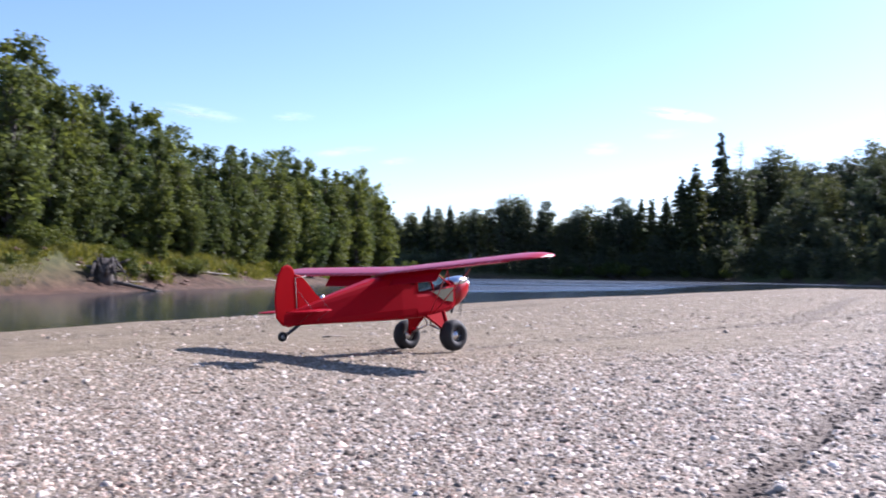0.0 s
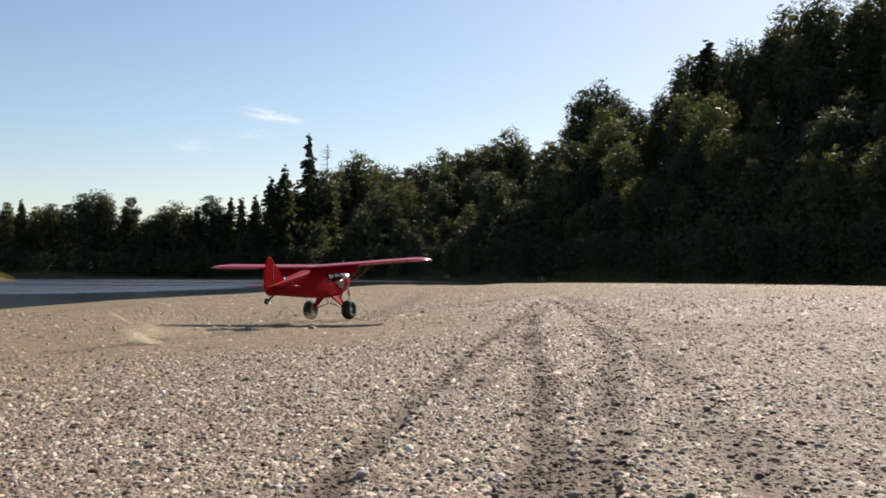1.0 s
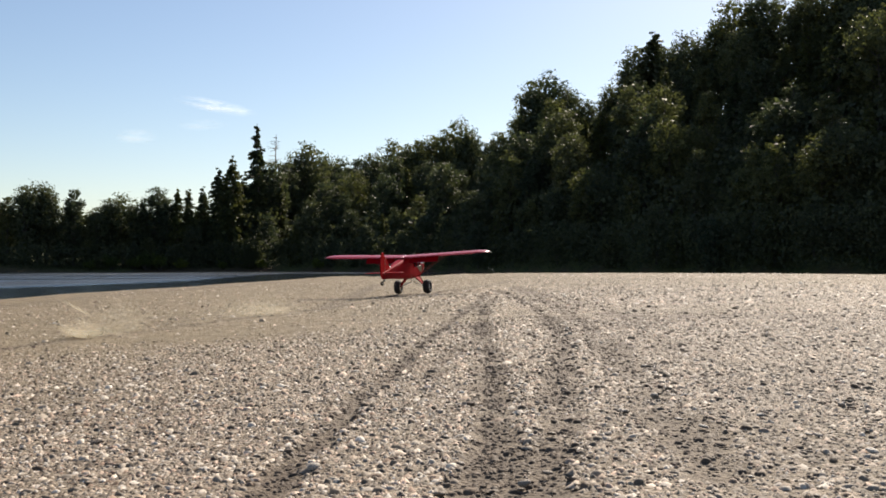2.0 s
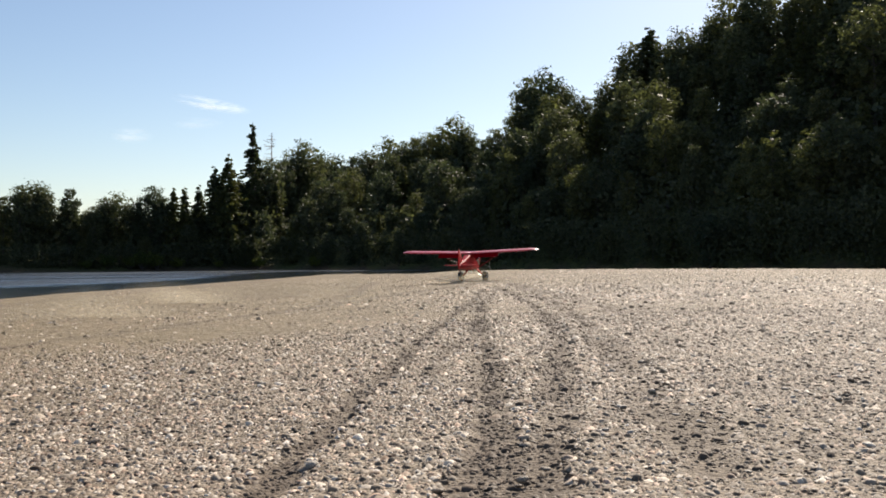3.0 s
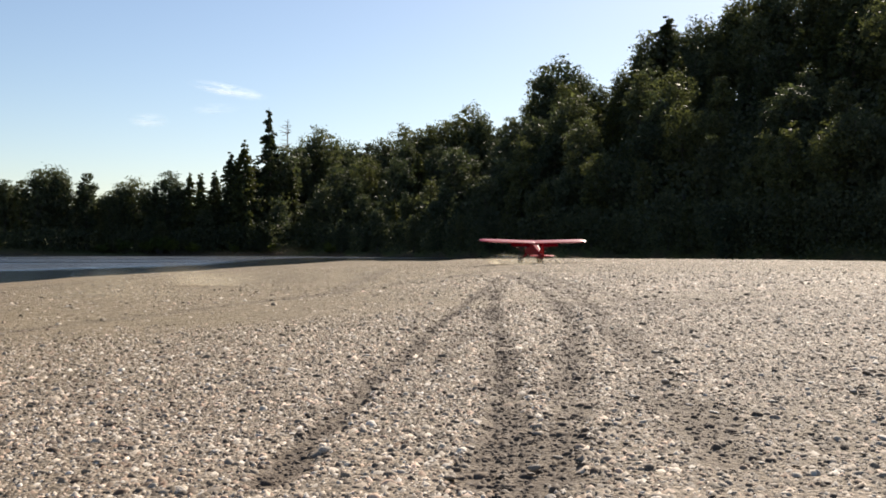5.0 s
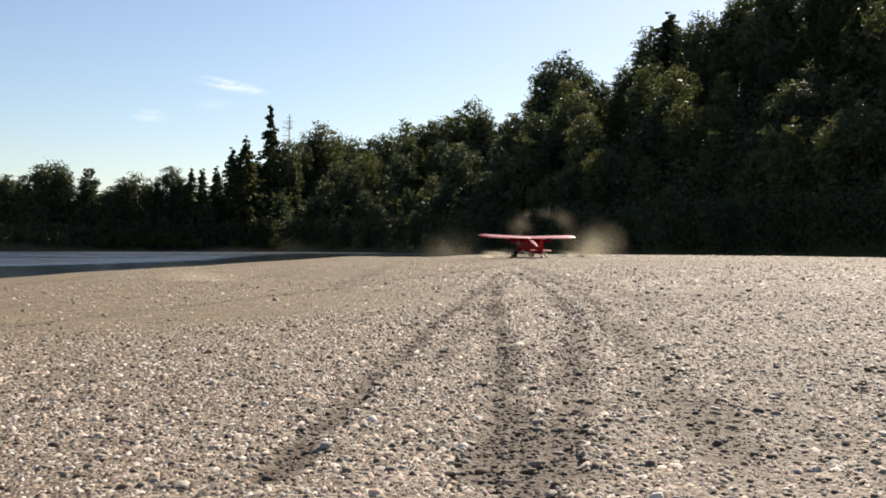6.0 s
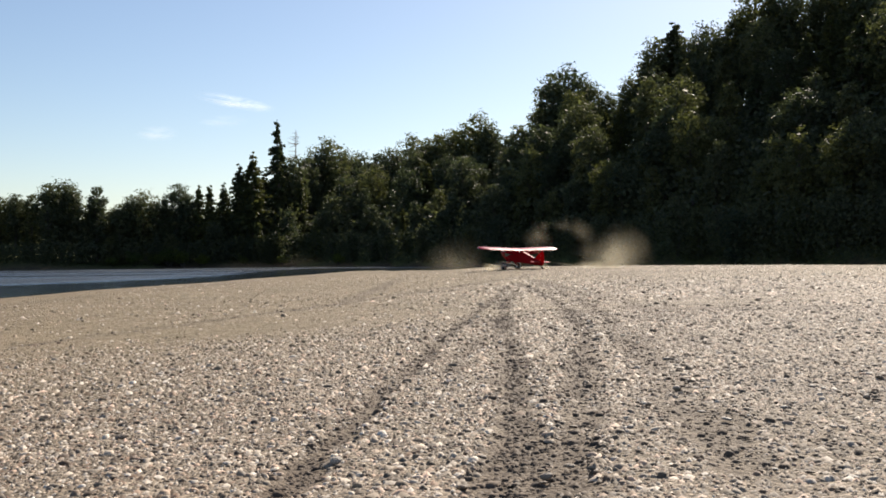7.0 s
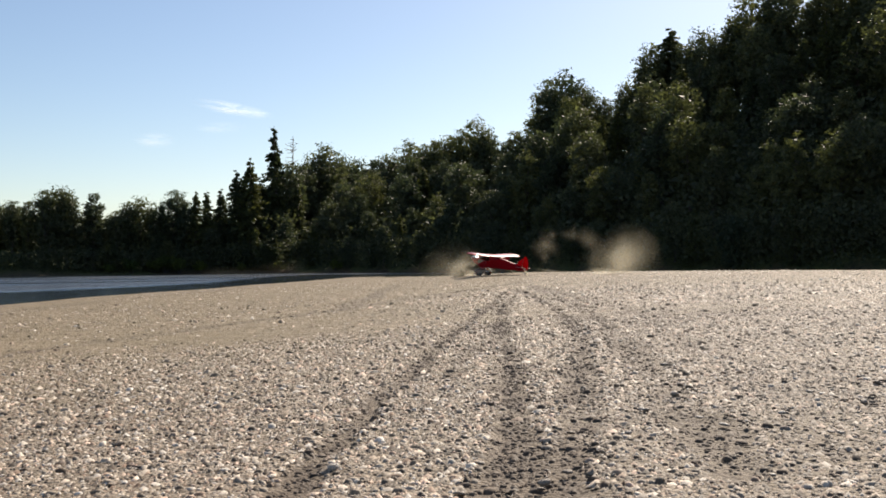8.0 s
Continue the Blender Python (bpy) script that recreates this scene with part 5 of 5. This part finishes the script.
# ---- clouds ----
def cloud_material():
    m, n, l, b = material("thin_cloud", 1.0)
    b.inputs["Base Color"].default_value = (0.95, 0.95, 0.95, 1)
    b.inputs["Specular IOR Level"].default_value = 0
    co = n.new("ShaderNodeTexCoord")
    mp = n.new("ShaderNodeMapping")
    mp.inputs["Scale"].default_value = (0.5, 1.0, 1.6)
    l.new(co.outputs["Object"], mp.inputs[0])
    wisps = noise_node(n, l, mp.outputs[0], 0.022, 7, 0.65)
    far = n.new("ShaderNodeAttribute")
    far.attribute_name = "body"
    r = ramp_node(n, [(0.38, (0, 0, 0)), (0.72, (1, 1, 1))])
    l.new(wisps.outputs["Fac"], r.inputs[0])
    k = n.new("ShaderNodeMath")
    k.operation = "MULTIPLY"
    l.new(r.outputs[0], k.inputs[0])
    l.new(far.outputs["Fac"], k.inputs[1])
    l.new(k.outputs[0], b.inputs["Alpha"])
    t = n.new("ShaderNodeBsdfTranslucent")
    t.inputs[0].default_value = (0.95, 0.95, 0.95, 1)
    clear = n.new("ShaderNodeBsdfTransparent")
    mx = n.new("ShaderNodeMixShader")
    l.new(k.outputs[0], mx.inputs[0])
    l.new(clear.outputs[0], mx.inputs[1])
    l.new(t.outputs[0], mx.inputs[2])
    l.new(mx.outputs[0], n["Material Output"].inputs[0])
    return m


CLOUD = cloud_material()


def wisp(az, el, wide, tall, slope, strength):
    """A thin wisp of high cloud, lens-shaped, thinning towards its rim; sizes in degrees."""
    r = 3000.0
    w, h = r * radians(wide) / 2, r * radians(tall) / 2
    g, rows, cols = np.random.RandomState(int(az * 10) % 997), 12, 40
    v, body = [], []
    for i in range(rows + 1):
        for j in range(cols + 1):
            x, z = 2 * j / cols - 1, 2 * i / rows - 1
            edge = max(0.0, 1 - math.hypot(x, z))
            v.append((x * w, 6 * edge, z * h + x * w * slope))
            body.append(strength * edge ** 1.1)
    q = (np.arange(rows)[:, None] * (cols + 1) + np.arange(cols)[None, :]).ravel()
    me = numpy_mesh("cloud", v, np.stack([q, q + 1, q + cols + 2, q + cols + 1], 1), CLOUD, (("body", body),), True)
    ob = tagged(new("cloud", me), "thin white wisp of high cloud", "cloud", "wisps of cloud")
    x, y = polar(az, r)
    ob.matrix_basis = pose(x, y, 1.65 + r * math.tan(radians(el)), 0, 0, -az)
    ob.visible_shadow = False
    return ob


for row in ((0.5, 8.95, 4.8, 0.8, -0.16, 0.75), (-3.9, 7.05, 2.4, 0.9, 0.0, 0.35), (-0.2, 7.85, 3.0, 0.7, 0.05, 0.2), (-27.8, 8.7, 5.6, 0.8, -0.13, 0.7), (-22.3, 8.7, 2.8, 0.6, 0.03, 0.5), (-19.3, 6.75, 4.2, 0.6, 0.12, 0.5), (-16.1, 6.25, 2.4, 0.5, 0.08, 0.45)):
    wisp(*row)


# ---- stones of the bar ----
def stone_field(seed, x0, x1, y0, y1, per_m2, size, name, label, fine=False, fade=4.0, proud=1.0):
    """Loose river stones, flattened and half bedded in the bar."""
    q = np.random.RandomState(seed)
    n = int((x1 - x0) * (y1 - y0) * per_m2)
    x, y = q.uniform(x0, x1, n), q.uniform(y0, y1, n)
    keep = q.uniform(0, 1, n) < np.minimum(np.clip((y - y0) / fade + (y0 < 5), 0, 1), np.clip((y1 - y) / fade, 0, 1))
    keep &= (q.uniform(0, 1, n) > 0.95 * silt_cover(x, y) * smooth(14, 34, y)) & (np.abs(x - 0.05 * y) < 0.92 * y + 1)
    keep &= q.uniform(0, 1, n) > 0.7 * smooth(0.35, 0.8, track_wear(x, y))
    x, y = x[keep], y[keep]
    n = len(x)
    ang = np.arange(6) * math.pi / 3
    rim = np.stack([np.cos(ang), np.sin(ang), np.full(6, -0.25)], 1)
    i6, n6 = np.arange(6), (np.arange(6) + 1) % 6
    if fine:
        crown = np.stack([0.66 * np.cos(ang + 0.5), 0.66 * np.sin(ang + 0.5), np.full(6, 0.72)], 1)
        base = np.concatenate([rim, crown, [[0, 0, 1.0]]])
        tris = np.concatenate([np.stack([i6, n6, 6 + i6], 1), np.stack([n6, 6 + n6, 6 + i6], 1), np.stack([6 + i6, 6 + n6, np.full(6, 12)], 1)])
    else:
        base = np.concatenate([rim, [[0, 0, 1.0]]])
        tris = np.stack([i6, n6, np.full(6, 6)], 1)
    k = len(base)
    r = np.clip(size * np.exp(q.normal(0, 0.45, n)), size * 0.45, size * 3.0)
    wear = track_wear(x, y)
    a = q.uniform(0, 6.28, n)
    sx, sy, sz = r * q.uniform(0.9, 1.5, n), r * q.uniform(0.65, 1.0, n), proud * r * q.uniform(0.26, 0.52, n)
    p = base[None] * (1 + q.normal(0, 0.13, (n, k, 1)))
    px, py, pz = p[..., 0] * sx[:, None], p[..., 1] * sy[:, None], p[..., 2] * sz[:, None]
    lean = q.normal(0, 0.13, (n, 1))
    pz = pz + px * lean
    c, s = np.cos(a)[:, None], np.sin(a)[:, None]
    gz = height(x, y) - 0.05 * wear + 0.018 * ripple(x, y, 3.0, 11)
    v = np.stack([x[:, None] + px * c - py * s, y[:, None] + px * s + py * c, gz[:, None] + pz], 2).reshape(-1, 3)
    f = (np.arange(n)[:, None, None] * k + tris[None]).reshape(-1, 3)
    dark = np.clip(wear * q.uniform(1.0, 1.8, n), 0, 1.0)
    me = numpy_mesh(name, v, f, STONE, (("track", np.repeat(dark, k)), ("silt", np.repeat(silt_cover(x, y) * q.uniform(0.0, 1.1, n), k))), True)
    return tagged(new(name, me), label, "stones", kind="stuff")


def track_clods():
    """Dark damp gravel and earth thrown up along the wheel tracks."""
    q = np.random.RandomState(87)
    xs, ys, rs = [], [], []
    for half, wear, pts in TRACKS:
        if half > 0.7 or wear < 0.44:
            continue
        for (ax, ay), (bx, by) in zip(pts, pts[1:]):
            span = math.hypot(bx - ax, by - ay)
            n = int(span * np.interp(ay, [8, 16, 28, 45], [70, 40, 10, 0]) * wear)
            s, off = q.uniform(0, 1, n), q.normal(0, 0.75 * half, n)
            xs.append(ax + s * (bx - ax) + off * (by - ay) / span)
            ys.append(ay + s * (by - ay) - off * (bx - ax) / span)
            rs.append(np.interp(ay, [8, 30, 60], [0.017, 0.026, 0.04]) * np.exp(q.normal(0, 0.45, n)))
    x, y, r = np.concatenate(xs), np.concatenate(ys), np.concatenate(rs)
    keep = ripple(x, y, 1.3, 15) + 0.6 * ripple(x, y, 4.0, 16) > q.uniform(-0.65, 0.15, len(x))
    x, y, r = x[keep], y[keep], r[keep]
    n, ang = len(x), np.arange(6) * math.pi / 3
    base = np.concatenate([np.stack([np.cos(ang), np.sin(ang), np.full(6, -0.3)], 1), np.stack([0.7 * np.cos(ang + 0.5), 0.7 * np.sin(ang + 0.5), np.full(6, 0.6)], 1), [[0, 0, 0.85]]])
    i6, n6 = np.arange(6), (np.arange(6) + 1) % 6
    tris = np.concatenate([np.stack([i6, n6, 6 + i6], 1), np.stack([n6, 6 + n6, 6 + i6], 1), np.stack([6 + i6, 6 + n6, np.full(6, 12)], 1)])
    p = base[None] * (1 + q.normal(0, 0.2, (n, 13, 1))) * r[:, None, None] * np.array([1.2, 1.0, 0.8])
    v = (p + np.stack([x, y, height(x, y) - 0.05 * track_wear(x, y) + 0.018 * ripple(x, y, 3.0, 11)], 1)[:, None]).reshape(-1, 3)
    f = (np.arange(n)[:, None, None] * 13 + tris[None]).reshape(-1, 3)
    return tagged(new("track_clods", numpy_mesh("track_clods", v, f, DAMP, (), True)), "dark damp gravel thrown up along the wheel tracks", "gravel", kind="stuff")


DAMP = bark_material("damp_gravel", (0.045, 0.031, 0.021), (0.13, 0.094, 0.066))
track_clods()
LOOSE = "loose pale river stones covering the gravel bar"
stone_field(81, -10, 16, 4.5, 15, 340, 0.0215, "gravel_stones", LOOSE, proud=1.55)
stone_field(82, -16, 26, 11, 29, 140, 0.028, "gravel_stones", LOOSE, proud=1.55)
stone_field(83, -24, 44, 25, 66, 24, 0.05, "gravel_stones", LOOSE, False, 14, 1.35)
stone_field(84, -10, 16, 4.5, 16, 140, 0.021, "gravel_pebbles", LOOSE, True, proud=1.45)
stone_field(85, -16, 26, 12, 30, 30, 0.029, "gravel_pebbles", LOOSE, True, proud=1.45)
stone_field(88, -8, 66, 54, 112, 9, 0.055, "gravel_stones", LOOSE, False, 14, 1.5)
stone_field(86, -24, 44, 26, 66, 4, 0.05, "gravel_pebbles", LOOSE, True, 14, 1.4)


def cobbles():
    """The larger single stones, each one of its own, bedded in the bar."""
    q = np.random.RandomState(91)
    meshes = []
    for k in range(8):
        bm = bmesh.new()
        bmesh.ops.create_icosphere(bm, subdivisions=2, radius=1.0)
        for v in bm.verts:
            v.co *= 1 + 0.22 * noise.noise(v.co * 1.1 + Vector((k * 7.0, 0, 0)))
            v.co.z *= 0.45
        me = bpy.data.meshes.new("stone")
        bm.to_mesh(me)
        bm.free()
        me.materials.append(COBBLE)
        me.polygons.foreach_set("use_smooth", [True] * len(me.polygons))
        meshes.append(me)
    marks = [(8.66, 11.42, 0.05), (7.41, 10.01, 0.045), (5.71, 11.52, 0.055), (4.81, 10.45, 0.04), (2.54, 7.48, 0.045), (0.97, 8.97, 0.06), (12.86, 17.31, 0.055), (5.08, 15.25, 0.05)]
    for k, (x, y, s) in enumerate(marks):
        ob = new("stone", meshes[k])
        ob.parent = ground
        ob.matrix_basis = pose(x, y, on_ground(x, y) + s * 0.3, 0, 10, 40 * k) @ Matrix.Diagonal((s * 1.3, s, s * 1.5, 1))
    for k in range(230):
        y = 5.5 + 15 * q.uniform(0, 1) ** 1.3
        x = q.uniform(-0.72 * y, 0.95 * y)
        s = 0.032 * math.exp(q.normal(0.1, 0.32))
        ob = new("stone", meshes[k % 8])
        ob.parent = ground
        ob.matrix_basis = pose(x, y, on_ground(x, y) + s * 0.05, q.uniform(-14, 14), q.uniform(-14, 14), q.uniform(0, 360)) @ Matrix.Diagonal((s * q.uniform(1.0, 1.6), s, s, 1))


def cobble_material():
    m, n, l, b = material("cobble", 0.7)
    info = n.new("ShaderNodeObjectInfo")
    tones = ramp_node(n, [(0.0, (0.13, 0.095, 0.068)), (0.3, (0.2, 0.158, 0.118)), (0.6, (0.26, 0.225, 0.19)), (0.85, (0.38, 0.345, 0.3)), (1.0, (0.6, 0.56, 0.51))])
    l.new(info.outputs["Random"], tones.inputs[0])
    co = n.new("ShaderNodeTexCoord").outputs["Object"]
    fine = noise_node(n, l, co, 3, 6)
    fr = ramp_node(n, [(0.3, (0.75, 0.73, 0.7)), (0.7, (1.08, 1.06, 1.04))])
    l.new(fine.outputs["Fac"], fr.inputs[0])
    l.new(mix_colour(n, l, "MULTIPLY", 1.0, tones.outputs[0], fr.outputs[0]), b.inputs["Base Color"])
    bump(n, l, b, fine.outputs["Fac"], 0.3, 0.2)
    return m


COBBLE = cobble_material()
cobbles()


def motions():
    walk(PLANE, [(t, pose(x, y, z, p, b, h)) for t, x, y, z, h, p, b in FLIGHT])
    for cloud, rows in DUSTS:
        walk(cloud, [(t, pose(x, y, z)) for t, x, y, z in rows])
    # wheels roll with the ground speed, as fast as keys allow
    ts = [f[0] for f in FLIGHT]
    way = [0.0]
    for a, b in zip(FLIGHT, FLIGHT[1:]):
        way.append(way[-1] + math.hypot(b[1] - a[1], b[2] - a[2]))
    for wheel in WHEELS:
        r, turn, rows = (0.445 if wheel.location.z < 0.6 else 0.3), 0.0, []
        place = wheel.location.copy()
        for k in range(241):
            t = k / 30
            if k:
                step = np.interp(t, ts, way) - np.interp(t - 1 / 30, ts, way)
                turn -= min(math.degrees(step / r), 80.0)
            rows.append((t, pose(*place, turn, 0, 0)))
        walk(wheel, rows)
    place = PROP.location.copy()
    walk(PROP, [(k / 30, pose(*place, 0, 20 + k * 77.0, 0)) for k in range(241)])


motions()
